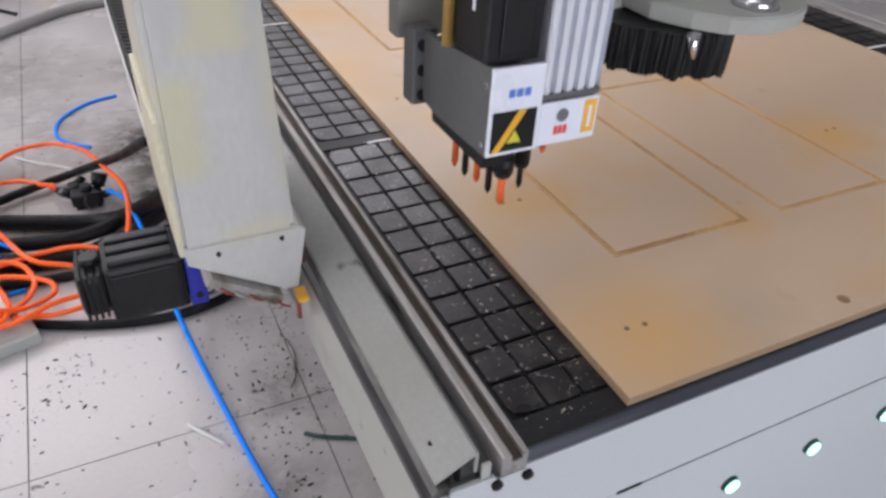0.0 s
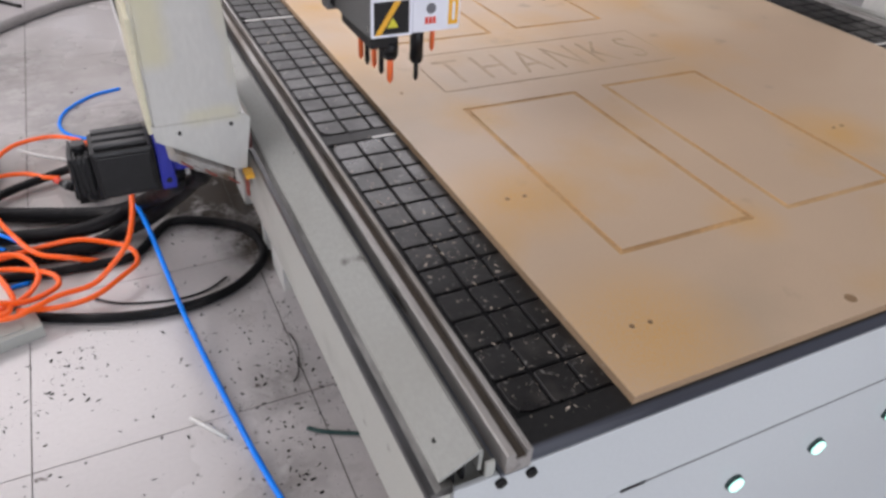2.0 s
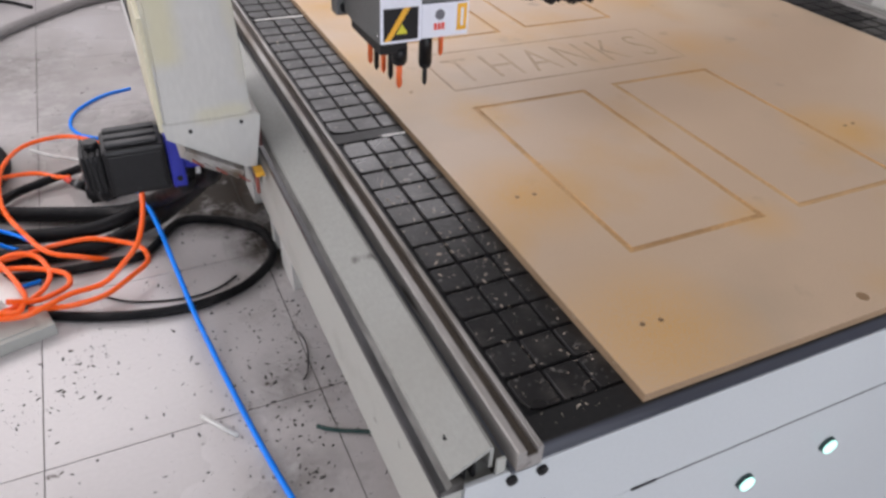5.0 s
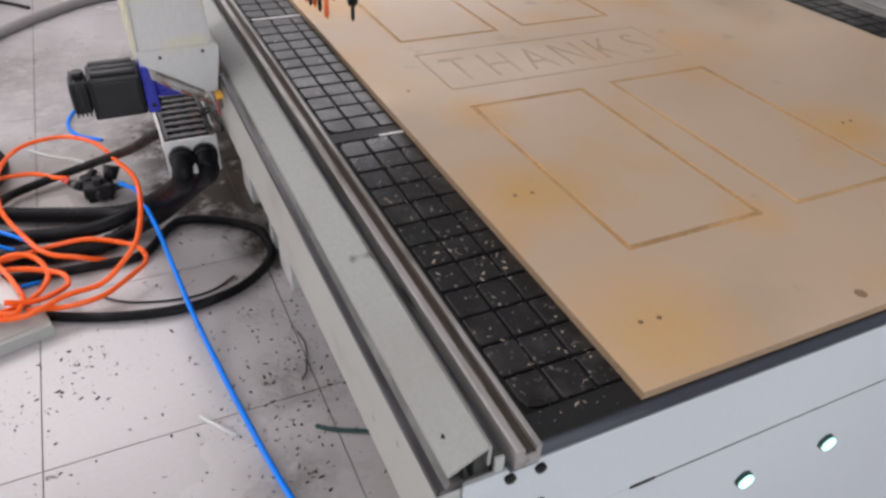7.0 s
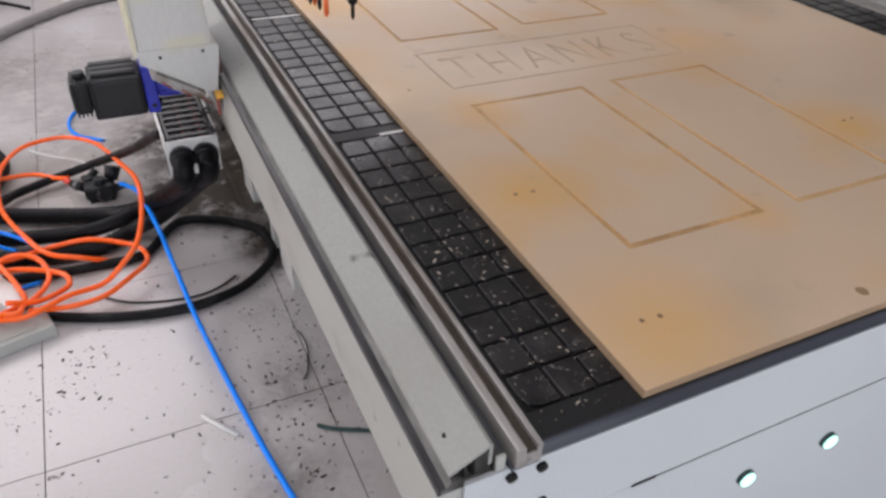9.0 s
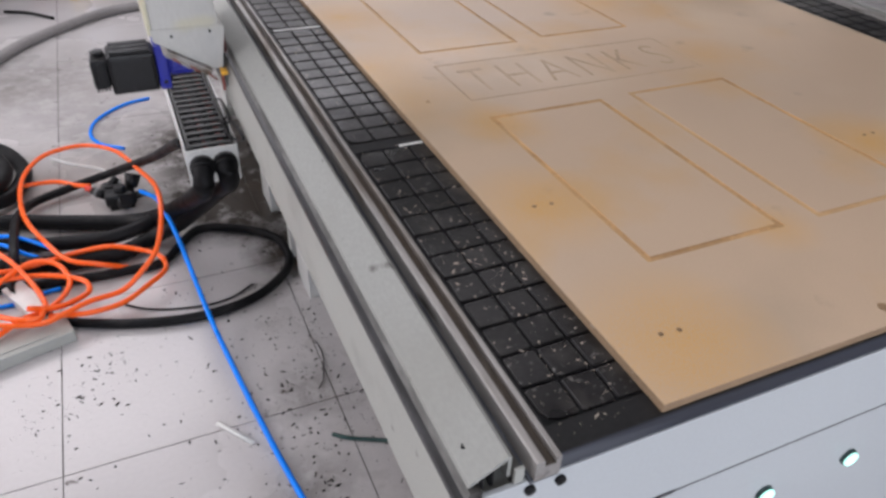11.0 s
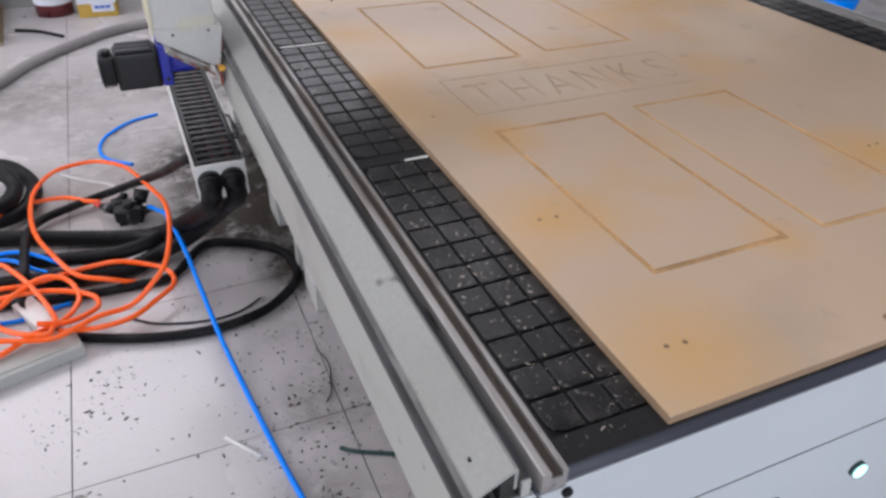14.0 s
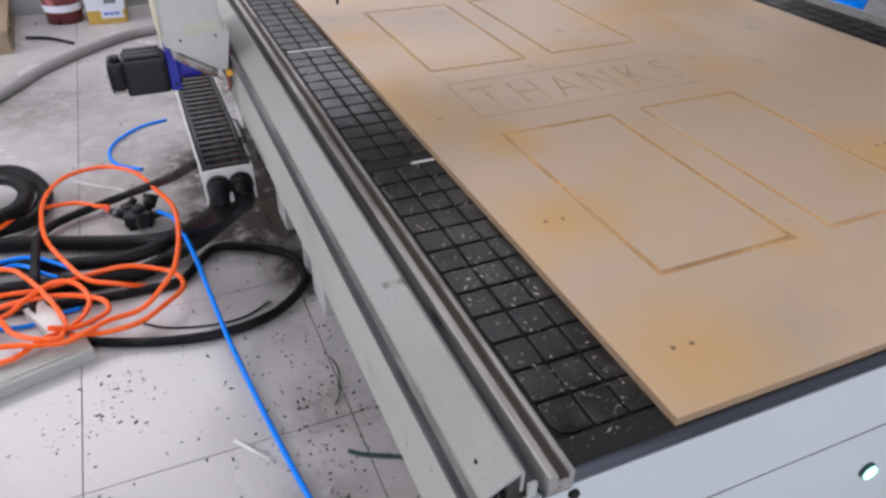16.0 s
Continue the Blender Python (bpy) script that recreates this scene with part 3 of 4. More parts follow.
        ob.location = (0.200 + 0.0865 * i, 0.778, TOP + 0.0002)
        ob.scale = (0.62, 1, 1)
        cu.materials.append(LETTER)
        tagged(ob, "thin routed letter %s" % ch)
    # screw holes, drawn as brown discs on the board
    for x, y in [(0.065, 0.089), (0.090, 0.087), (0.065, 0.382), (0.093, 0.380), (0.744, 0.381), (0.061, 0.770), (0.60, 0.085), (0.766, 0.382)]:
        bm = cyl(B(), (x, y, TOP - 0.001), (x, y, TOP + 0.0004), 0.0034, seg=14)
        cyl(bm, (x, y, TOP + 0.0001), (x, y, TOP + 0.0008), 0.0018, seg=10)
        part("screw_hole", bm, HOLE, sheet)
    bm = cyl(B(), (0.356, 0.026, TOP - 0.001), (0.356, 0.026, TOP + 0.0003), 0.008, seg=16)
    part("dark_knot", bm, HOLE, sheet)
    return sheet


mdf_sheet()

# ---- gantry, at its first place ----
GY = 0.385           # front of the column foot


def gantry():
    g = tagged(thing("gantry", pose(0, GY, T)), "moving gantry of light grey steel with motor and tool head", "gantry")
    def P(name, bm, mat, parent=g, label=""):
        bmesh.ops.translate(bm, verts=bm.verts, vec=(0, -GY, -T))
        return part(name, bm, mat, parent, label)
    # column: a tapered box, its foot plate below
    bm = B()
    prism(bm, [(-0.379, 0.775), (-0.240, 0.775), (-0.2545, 1.06), (-0.2545, 1.40), (-0.376, 1.40), (-0.376, 1.06)], GY, GY + 0.24)
    bmesh.ops.bevel(bm, geom=[e for e in bm.edges if abs(e.verts[0].co.z - e.verts[1].co.z) > 0.1], offset=0.006, segments=2, affect="EDGES")
    P("column", bm, CREAM, label="tapered light grey column with yellowed patches")
    bm = B()
    prism(bm, [(-0.379, 0.786), (-0.236, 0.786), (-0.228, 0.778), (-0.2435, 0.688), (-0.262, 0.690), (-0.376, 0.760)], GY - 0.003, GY + 0.27)
    bmesh.ops.bevel(bm, geom=[e for e in bm.edges if abs(e.verts[0].co.y - e.verts[1].co.y) < 0.001], offset=0.002, segments=2, affect="EDGES")
    P("foot_plate", bm, CREAM)
    bm = B()
    box(bm, -0.3835, -0.3760, GY + 0.001, GY + 0.22, 0.772, 0.95, 0.002)
    P("side_flap", bm, FLAP)
    for x, z in [(-0.339, 0.770), (-0.260, 0.774)]:
        P("foot_screw", cyl(B(), (x, GY - 0.006, z), (x, GY + 0.002, z), 0.003, seg=12), BLACK)
    # slider with its red wiper and yellow cap
    P("slider", box(B(), -0.243, -0.2365, GY + 0.03, GY + 0.20, 0.63, 0.78, 0.002), GREYMETAL)
    P("wiper", box(B(), -0.2425, -0.2285, GY + 0.008, GY + 0.045, 0.7185, 0.768, 0.002), WIPER, label="dark red rail wiper")
    P("end_cap", box(B(), -0.252, -0.2375, GY - 0.03, GY - 0.005, 0.683, 0.691, 0.001), YELLOW, label="amber plastic end cap")
    # blue gearbox under the foot
    bm = B()
    box(bm, -0.375, -0.350, GY + 0.105, GY + 0.195, 0.612, 0.715, 0.004)
    box(bm, -0.352, -0.292, GY + 0.110, GY + 0.185, 0.640, 0.712, 0.012)
    cyl(bm, (-0.295, GY + 0.148, 0.672), (-0.262, GY + 0.148, 0.672), 0.032, seg=28)
    gear = P("gearbox", bm, BLUE, label="dark blue gearbox with a square flange")
    # flange holes as solid black discs, their inner shade put into the colour
    P("flange_hole", cyl(B(), (-0.3765, GY + 0.12, 0.632), (-0.345, GY + 0.12, 0.632), 0.006, seg=14), BLACK, gear)
    bm = cyl(B(), (-0.362, GY + 0.103, 0.630), (-0.362, GY + 0.107, 0.630), 0.005, seg=14)
    P("flange_hole", bm, BLACK, gear)
    # rack of wires between foot and gearbox
    bm = B()
    prism(bm, [(-0.352, 0.744), (-0.268, 0.692), (-0.271, 0.682), (-0.300, 0.694), (-0.330, 0.712), (-0.362, 0.736)], GY - 0.018, GY + 0.05)
    P("worn_bracket", bm, STEEL, label="worn bare metal bracket under the foot")
    for k in range(5):
        x = -0.345 + 0.017 * k
        z = 0.728 - 0.0105 * k
        P("wire_end", tube([(x, GY - 0.018, z), (x + 0.006, GY - 0.024, z - 0.004), (x + 0.016, GY - 0.016, z - 0.016)], 0.0018, seg=6, steps=4), STEEL if k % 2 else BRONZE)
    P("copper_strip", box(B(), -0.2505, -0.2445, GY - 0.012, GY - 0.004, 0.640, 0.6825, 0.001), BRONZE)
    # motor
    bm = B()
    box(bm, -0.478, -0.3755, GY + 0.108, GY + 0.192, 0.610, 0.700, 0.007)
    motor = P("motor", bm, MOTOR, label="black finned servo motor")
    for k in range(3):
        P("fin", box(B(), -0.470, -0.385, GY + 0.116 + k * 0.026, GY + 0.134 + k * 0.026, 0.699, 0.708, 0.003), MOTOR, motor)
    bm = B()
    box(bm, -0.514, -0.4775, GY + 0.118, GY + 0.182, 0.622, 0.690, 0.010)
    for k in range(4):
        box(bm, -0.510 + k * 0.008, -0.506 + k * 0.008, GY + 0.114, GY + 0.186, 0.620, 0.693, 0.001)
    P("motor_face", box(B(), -0.470, -0.384, GY + 0.1055, GY + 0.109, 0.618, 0.690, 0.002), MOTOR, motor)
    P("end_cover", bm, MOTOR, motor)
    bm = cyl(B(), (-0.492, GY + 0.15, 0.690), (-0.492, GY + 0.15, 0.704), 0.012, seg=18)
    P("plug", bm, BLACK, motor)
    # cross beam, above the view
    bm = box(B(), -0.376, 1.68, GY + 0.03, GY + 0.21, 1.16, 1.36, 0.006)
    P("cross_beam", bm, PAINT)
    bm = B()
    prism(bm, [(1.676, 0.70), (1.54, 0.70), (1.56, 1.06), (1.56, 1.40), (1.676, 1.40)], GY, GY + 0.24)
    P("column", bm, CREAM)
    # plate that carries the boring unit
    bm = box(B(), -0.103, 0.50, GY + 0.0, GY + 0.028, 1.012, 1.40, 0.003)
    P("carriage_plate", bm, PAINT)
    # spindle group, drawn in from its first layout towards the front of the carriage
    draw_in = Matrix.Translation((-0.418, -0.358, 1.298)) @ Matrix.Scale(0.84, 4) @ Matrix.Translation((0.418, 0.358, -1.298))

    def Q(name, bm, mat, parent=g, label=""):
        bmesh.ops.transform(bm, matrix=draw_in, verts=bm.verts)
        return P(name, bm, mat, parent, label)
    # spindle bracket with a rounded end and the black dust brush below
    bm = B()
    outline = [(0.338, 0.60), (0.338, 0.46), (0.368, 0.402), (0.404, 0.364), (0.44, 0.350), (0.475, 0.345), (0.505, 0.347), (0.535, 0.356), (0.566, 0.372), (0.590, 0.392), (0.602, 0.43), (0.602, 0.60)]
    prism(bm, outline, 0.964, 0.990, axis="z")
    bmesh.ops.bevel(bm, geom=[e for e in bm.edges if abs(e.verts[0].co.z - e.verts[1].co.z) < 0.001], offset=0.003, segments=2, affect="EDGES")
    spindle = Q("spindle_bracket", bm, PAINT, label="light grey spindle bracket with a rounded end")
    bm = cyl(B(), (0.485, 0.40, 0.990), (0.485, 0.40, 1.004), 0.036, 0.028, seg=28)
    cyl(bm, (0.485, 0.40, 1.004), (0.485, 0.40, 1.05), 0.018, seg=20)
    Q("spindle_nut", bm, CHROME, spindle, "polished spindle nut")
    rng = random.Random(8)
    for x, y in ((0.372, 0.438), (0.412, 0.425), (0.335, 0.475), (0.305, 0.53)):
        bm = B()
        top, low = [], []
        for k in range(180):
            a = k * 2 * math.pi / 180
            r = 0.050 + rng.uniform(-0.0016, 0.0016)
            top.append(bm.verts.new((x + r * math.cos(a), y + r * math.sin(a), 0.961)))
            r += rng.uniform(-0.0015, 0.0015)
            low.append(bm.verts.new((x + r * math.cos(a), y + r * math.sin(a), 0.895 + rng.uniform(-0.003, 0.003) + 0.004 * math.sin(7 * a))))
        for k in range(180):
            bm.faces.new((top[k], top[(k + 1) % 180], low[(k + 1) % 180], low[k]))
        bm.faces.new(top)
        bm.faces.new(low[::-1])
        bmesh.ops.recalc_face_normals(bm, faces=bm.faces)
        Q("dust_brush", bm, BLACK, spindle, "black bristle dust brush")
    Q("spindle_post", box(B(), 0.37, 0.58, 0.53, 0.59, 0.9905, 1.162, 0.003), PAINT, spindle)
    Q("clip", cyl(B(), (0.368, 0.382, 0.928), (0.362, 0.388, 0.963), 0.005, 0.011, seg=12), CHROME, spindle)
    # boring unit, keyed on its own for its short up and down moves
    bm = B()
    prism(bm, [(0.1655, 0.966), (0.1655, 1.056), (0.312, 1.041), (0.312, 0.966), (0.27, 0.962)], -0.104, -0.098)
    for v in bm.verts:
        v.co = Vector((v.co.y, v.co.x, v.co.z))
    bmesh.ops.recalc_face_normals(bm, faces=bm.faces)
    box(bm, -0.098, -0.048, 0.166, 0.30, 0.969, 1.040, 0.002)
    box(bm, -0.0482, 0.020, 0.166, 0.30, 0.969, 1.012, 0.002)
    unit = P("boring_unit", bm, GREYMETAL, label="grey boring unit with a labelled white front")
    def S(name, bm, mat, label=""):
        return P(name, bm, mat, unit, label)
    bm = box(B(), -0.1035, -0.047, 0.1615, 0.1655, 0.9665, 1.0555, 0.001)
    box(bm, -0.0468, 0.0215, 0.1615, 0.1655, 0.9685, 1.0135, 0.001)
    S("label_plate", bm, LABEL, "white label plate")
    y = 0.1612
    def sticker(name, x0, x1, z0, z1, mat, label="", d=0.0):
        S(name, box(B(), x0, x1, y - 0.0004 - d, y + 0.0004 - d, z0, z1), mat, label)
    sticker("black_sticker", -0.1005, -0.052, 0.9705, 1.0125, BLACK, "black warning sticker with an amber stripe")
    bm = B()
    prism(bm, [(-0.0995, 0.9705), (-0.0915, 0.9705), (-0.0635, 1.0125), (-0.0725, 1.0125)], y - 0.0011, y - 0.0004)
    S("stripe", bm, YELLOW)
    bm = B()
    prism(bm, [(-0.083, 0.979), (-0.067, 0.979), (-0.075, 0.992)], y - 0.0012, y - 0.0005)
    S("warning_triangle", bm, material("yellow_sign", (0.62, 0.58, 0.04), 0.4, vary=0.05), "yellow warning triangle")
    # plain shapes in place of the maker's mark
    for k in range(3):
        sticker("blue_mark", -0.085 + k * 0.0085, -0.0785 + k * 0.0085, 1.026, 1.034, BLUELABEL)
    bm = B()
    bmesh.ops.create_circle(bm, cap_ends=True, segments=20, radius=0.007)
    bmesh.ops.transform(bm, matrix=pose(-0.021, y - 0.0006, 0.999, 90, 0, 0), verts=bm.verts)
    S("round_mark", bm, INK)
    for k in range(3):
        sticker("red_mark", -0.029 + k * 0.0055, -0.0248 + k * 0.0055, 0.979, 0.988, REDLABEL)
    sticker("amber_sticker", 0.0045, 0.0185, 0.9755, 1.0110, YELLOW, "amber sticker with a pale frame")
    sticker("pale_frame", 0.0095, 0.0135, 0.9815, 1.0050, LABEL, d=0.0006)
    # cylinder block: dark motor to one side, ribbed aluminium to the other
    bm = box(B(), -0.108, -0.050, 0.172, 0.262, 1.0555, 1.32, 0.003)
    box(bm, -0.094, -0.060, 0.1695, 0.174, 1.063, 1.31, 0.002)
    S("dark_housing", bm, BLACK, "glossy black housing")
    bm = B()
    ribs = [(-0.044, 0.30), (-0.044, 0.170)]
    for k in range(5):
        x = -0.044 + k * 0.0132
        ribs += [(x + 0.0015, 0.168), (x + 0.0085, 0.168), (x + 0.0095, 0.178), (x + 0.0122, 0.178)]
    ribs += [(0.0235, 0.168), (0.0245, 0.172), (0.0245, 0.30)]
    prism(bm, ribs, 1.0195, 1.32, axis="z")
    S("ribbed_cylinder", bm, ALU, "ribbed aluminium air cylinder")
    bm = box(B(), -0.045, 0.024, 0.166, 0.30, 1.0137, 1.0197, 0.001)
    S("cylinder_foot", bm, GREYMETAL)
    for x in (-0.106,):
        bm = cyl(B(), (x - 0.006, 0.24, 1.052), (x - 0.006, 0.24, 1.30), 0.0055, seg=14)
        S("brass_rod", bm, material("brass", (0.62, 0.40, 0.12), 0.35, metal=0.6), "brass coloured rod")
    for y0, z0 in ((0.196, 1.098), (0.214, 1.104)):
        S("slot", box(B(), -0.1090, -0.1075, y0, y0 + 0.004, z0, z0 + 0.024), LABEL)
    # black mounting block with three screws
    bm = box(B(), -0.1145, -0.086, 0.313, 0.340, 0.958, 1.043, 0.002)
    S("mounting_block", bm, GREYMETAL)
    for z in (0.970, 0.998, 1.026):
        S("block_screw", cyl(B(), (-0.1035, 0.3085, z), (-0.1035, 0.314, z), 0.0066, seg=16), BLACK)
    for z0 in (0.976, 1.036):
        S("side_screw", cyl(B(), (-0.1052, 0.172, z0), (-0.1035, 0.172, z0), 0.0032, seg=12), CHROME)
    # tool block and drill bits
    bm = box(B(), -0.101, -0.062, 0.172, 0.29, 0.948, 0.9685, 0.002)
    box(bm, -0.05, 0.014, 0.21, 0.29, 0.952, 0.9685, 0.002)
    S("tool_block", bm, BLACK)
    for x, y0, zt, mat, chuck, zc in [(-0.070, 0.181, 0.894, BIT_ORANGE, 0.011, 0.930), (0.002, 0.255, 0.858, BLACK, 0.010, 0.888), (-0.077, 0.196, 0.902, BLACK, 0.005, 0.944),
                                      (-0.079, 0.218, 0.903, BIT_ORANGE, 0.005, 0.944), (-0.080, 0.243, 0.898, BLACK, 0.005, 0.944), (-0.081, 0.266, 0.898, BIT_ORANGE, 0.005, 0.944),
                                      (-0.040, 0.235, 0.905, BIT_ORANGE, 0.006, 0.944), (0.022, 0.245, 0.906, BIT_ORANGE, 0.006, 0.944)]:
        c = S("chuck", cyl(cyl(B(), (x, y0, zc + 0.006), (x, y0, 0.954), chuck, seg=18), (x, y0, zc), (x, y0, zc + 0.006), chuck * 0.75, chuck, seg=18), BLACK)
        r = 0.0042 if chuck > 0.01 else 0.0036
        bm = cyl(B(), (x, y0, zt + 0.006), (x, y0, zc + 0.002), r, seg=12)
        cyl(bm, (x, y0, zt), (x, y0, zt + 0.006), 0.0006, r, seg=12)
        S("drill_bit", bm, mat, "orange drill bit" if mat is BIT_ORANGE else "black drill bit")
    return g, unit, spindle


GANTRY, UNIT, SPINDLE = gantry()
UNIT_REST = UNIT.matrix_basis.copy()


# ---- cable tray beside the frame ----
def cable_tray():
    m = tagged(thing("cable_tray"), "white sheet metal tray carrying a black cable chain", "cable tray")
    bm = B()
    box(bm, -0.358, -0.355, 1.225, 2.60, 0.455, 0.508, 0.0008)
    box(bm, -0.241, -0.238, 1.225, 2.60, 0.455, 0.508, 0.0008)
    box(bm, -0.3548, -0.2412, 1.225, 2.60, 0.455, 0.458)
    box(bm, -0.358, -0.238, 1.218, 1.2245, 0.405, 0.497, 0.001)
    part("tray", bm, WHITE, m)
    # black sheet added so the white tray looks shaded between the links
    part("tray_shade_sheet", box(B(), -0.3545, -0.2415, 1.226, 2.598, 0.4582, 0.4590), RUBBER, m)
    for y in (1.5, 2.2):
        part("tray_arm", box(B(), -0.30, -0.10, y, y + 0.03, 0.44, 0.4545, 0.001), PAINT, m)
    link_mesh = None
    for k in range(40):
        y = 1.24 + k * 0.033
        if link_mesh is None:
            bm = B()
            box(bm, -0.053, -0.045, -0.017, 0.019, 0.0, 0.045, 0.002)
            box(bm, 0.045, 0.053, -0.017, 0.019, 0.0, 0.045, 0.002)
            box(bm, -0.045, 0.045, -0.007, 0.007, 0.036, 0.042, 0.0015)
            box(bm, -0.045, 0.045, -0.007, 0.007, 0.001, 0.006, 0.001)
            box(bm, -0.006, 0.006, -0.0165, 0.0165, 0.030, 0.036, 0.001)
            link_mesh = mesh(bm, "chain_link", CHAIN)
        ob = new("chain_link", link_mesh)
        ob.location = (-0.298, y, 0.4592)
        ob.parent = m
    for k, (x, mat) in enumerate([(-0.325, HOSE), (-0.305, BRONZE), (-0.282, HOSE), (-0.268, BRONZE)]):
        part("cable", tube([(x, 1.23, 0.475), (x + 0.006, 1.6, 0.473), (x - 0.004, 2.0, 0.476), (x, 2.55, 0.475)], 0.007, seg=8, steps=5), mat, m)
    return m


cable_tray()


# ---- hoses on the floor ----
def hoses():
    a = hose("corrugated_hose", [(-0.325, 1.215, 0.455), (-0.328, 1.19, 0.447), (-0.334, 1.20, 0.40), (-0.350, 1.36, 0.29), (-0.385, 1.53, 0.17), (-0.455, 1.66, 0.07), (-0.55, 1.73, 0.03), (-0.72, 1.79, 0.03), (-0.97, 1.88, 0.03), (-1.4, 1.95, 0.03)],
         0.024, HOSE, "thick black corrugated hose from the tray to the floor", ribs=0.05, rib_len=0.014, steps=10, group="hoses from the cable tray")
    b = hose("corrugated_hose", [(-0.272, 1.215, 0.455), (-0.272, 1.19, 0.447), (-0.270, 1.22, 0.40), (-0.283, 1.35, 0.31), (-0.325, 1.47, 0.20), (-0.395, 1.57, 0.09), (-0.47, 1.61, 0.035), (-0.57, 1.57, 0.026), (-0.72, 1.575, 0.026), (-0.95, 1.62, 0.026), (-1.4, 1.66, 0.026)],
         0.024, HOSE, "thick black corrugated hose from the tray to the floor", ribs=0.05, rib_len=0.014, steps=10, group="hoses from the cable tray")
    for ob, x in ((a, -0.325), (b, -0.272)):
        part("collar", cyl(cyl(B(), (x, 1.200, 0.455), (x, 1.218, 0.455), 0.029, seg=22), (x, 1.196, 0.4535), (x, 1.201, 0.455), 0.026, 0.029, seg=22), BLACK, ob)
    hose("flat_hose", [(-0.42, 1.70, 0.065), (-0.50, 1.64, 0.06), (-0.61, 1.625, 0.05), (-0.80, 1.69, 0.03), (-0.97, 1.76, 0.024), (-1.4, 1.8, 0.024)], 0.022, HOSE, "dusty black hose lying across the floor")
    hose("black_hose", [(-0.352, 1.33, 0.465), (-0.372, 1.42, 0.42), (-0.430, 1.74, 0.23), (-0.57, 2.03, 0.05), (-0.72, 2.0, 0.03), (-0.82, 1.94, 0.03), (-0.85, 1.81, 0.055), (-0.85, 1.62, 0.06), (-0.86, 1.50, 0.02), (-0.80, 1.38, 0.016), (-0.72, 1.31, 0.016)],
         0.014, HOSE, "black cable sleeve running down to the floor", "cable")
    hose("looped_cable", [(-0.79, 1.35, 0.014), (-0.66, 1.28, 0.014), (-0.52, 1.23, 0.014), (-0.38, 1.21, 0.014), (-0.25, 1.235, 0.014), (-0.16, 1.30, 0.014), (-0.118, 1.37, 0.014), (-0.118, 1.46, 0.014), (-0.15, 1.53, 0.014), (-0.24, 1.60, 0.014), (-0.35, 1.63, 0.014), (-0.46, 1.50, 0.014), (-0.57, 1.49, 0.014), (-0.73, 1.50, 0.014), (-0.95, 1.53, 0.014), (-1.4, 1.55, 0.014)],
         0.0135, HOSE, "black cable lying in a loop on the tiles", "cable")
    hose("coiled_hose", [(-1.3, 2.35, 0.03), (-1.12, 2.43, 0.03), (-1.0, 2.41, 0.03), (-0.93, 2.37, 0.03), (-0.87, 2.26, 0.03), (-0.845, 2.15, 0.03), (-0.88, 2.02, 0.03), (-0.96, 1.965, 0.04), (-1.1, 1.96, 0.04), (-1.2, 2.1, 0.08), (-1.12, 2.26, 0.08), (-0.99, 2.26, 0.08), (-0.92, 2.2, 0.08), (-0.89, 2.1, 0.075), (-0.92, 2.0, 0.075), (-1.02, 1.94, 0.08)],
         0.026, HOSE, "thick black hose lying coiled on the floor")
    orange = "glossy orange air hose coiled on the floor"
    hose("air_hose", [(-0.64, 1.98, 0.040), (-0.68, 2.0, 0.04), (-0.75, 2.05, 0.04), (-0.86, 2.05, 0.04), (-0.93, 1.97, 0.06), (-1.0, 1.91, 0.06), (-1.3, 1.8, 0.05)], 0.0074, ORANGE, orange, group="orange air hoses")
    hose("air_hose", [(-0.55, 1.50, 0.012), (-0.63, 1.495, 0.05), (-0.71, 1.53, 0.065), (-0.77, 1.64, 0.075), (-0.82, 1.78, 0.075), (-0.84, 1.94, 0.07), (-0.83, 2.08, 0.07), (-0.78, 2.19, 0.07), (-0.70, 2.23, 0.07), (-0.62, 2.22, 0.07), (-0.538, 2.09, 0.095), (-0.4758, 1.816, 0.156), (-0.4384, 1.646, 0.182), (-0.4386, 1.519, 0.170), (-0.4675, 1.407, 0.1315), (-0.519, 1.374, 0.085), (-0.58, 1.35, 0.05), (-0.66, 1.32, 0.06), (-0.72, 1.29, 0.06), (-0.77, 1.27, 0.06), (-0.84, 1.28, 0.065), (-0.92, 1.30, 0.07), (-1.3, 1.4, 0.05)],
         0.0074, ORANGE, orange, group="orange air hoses")
    hose("air_hose", [(-0.76, 1.31, 0.047), (-0.72, 1.30, 0.047), (-0.66, 1.29, 0.045), (-0.58, 1.31, 0.04), (-0.51, 1.36, 0.045), (-0.46, 1.41, 0.05), (-0.47, 1.48, 0.05), (-0.52, 1.53, 0.05), (-0.60, 1.57, 0.055), (-0.69, 1.57, 0.055), (-0.78, 1.56, 0.05), (-0.86, 1.55, 0.05), (-0.94, 1.56, 0.05), (-1.3, 1.6, 0.04)],
         0.0074, ORANGE, orange, group="orange air hoses")
    hose("air_hose", [(-1.2, 1.75, 0.06), (-0.94, 1.66, 0.075), (-0.87, 1.59, 0.075), (-0.81, 1.48, 0.06), (-0.77, 1.37, 0.05), (-0.77, 1.31, 0.065), (-0.78, 1.28, 0.07), (-0.83, 1.29, 0.075), (-0.89, 1.35, 0.065), (-0.93, 1.44, 0.055), (-1.0, 1.6, 0.06)],
         0.0074, ORANGE, orange, group="orange air hoses")
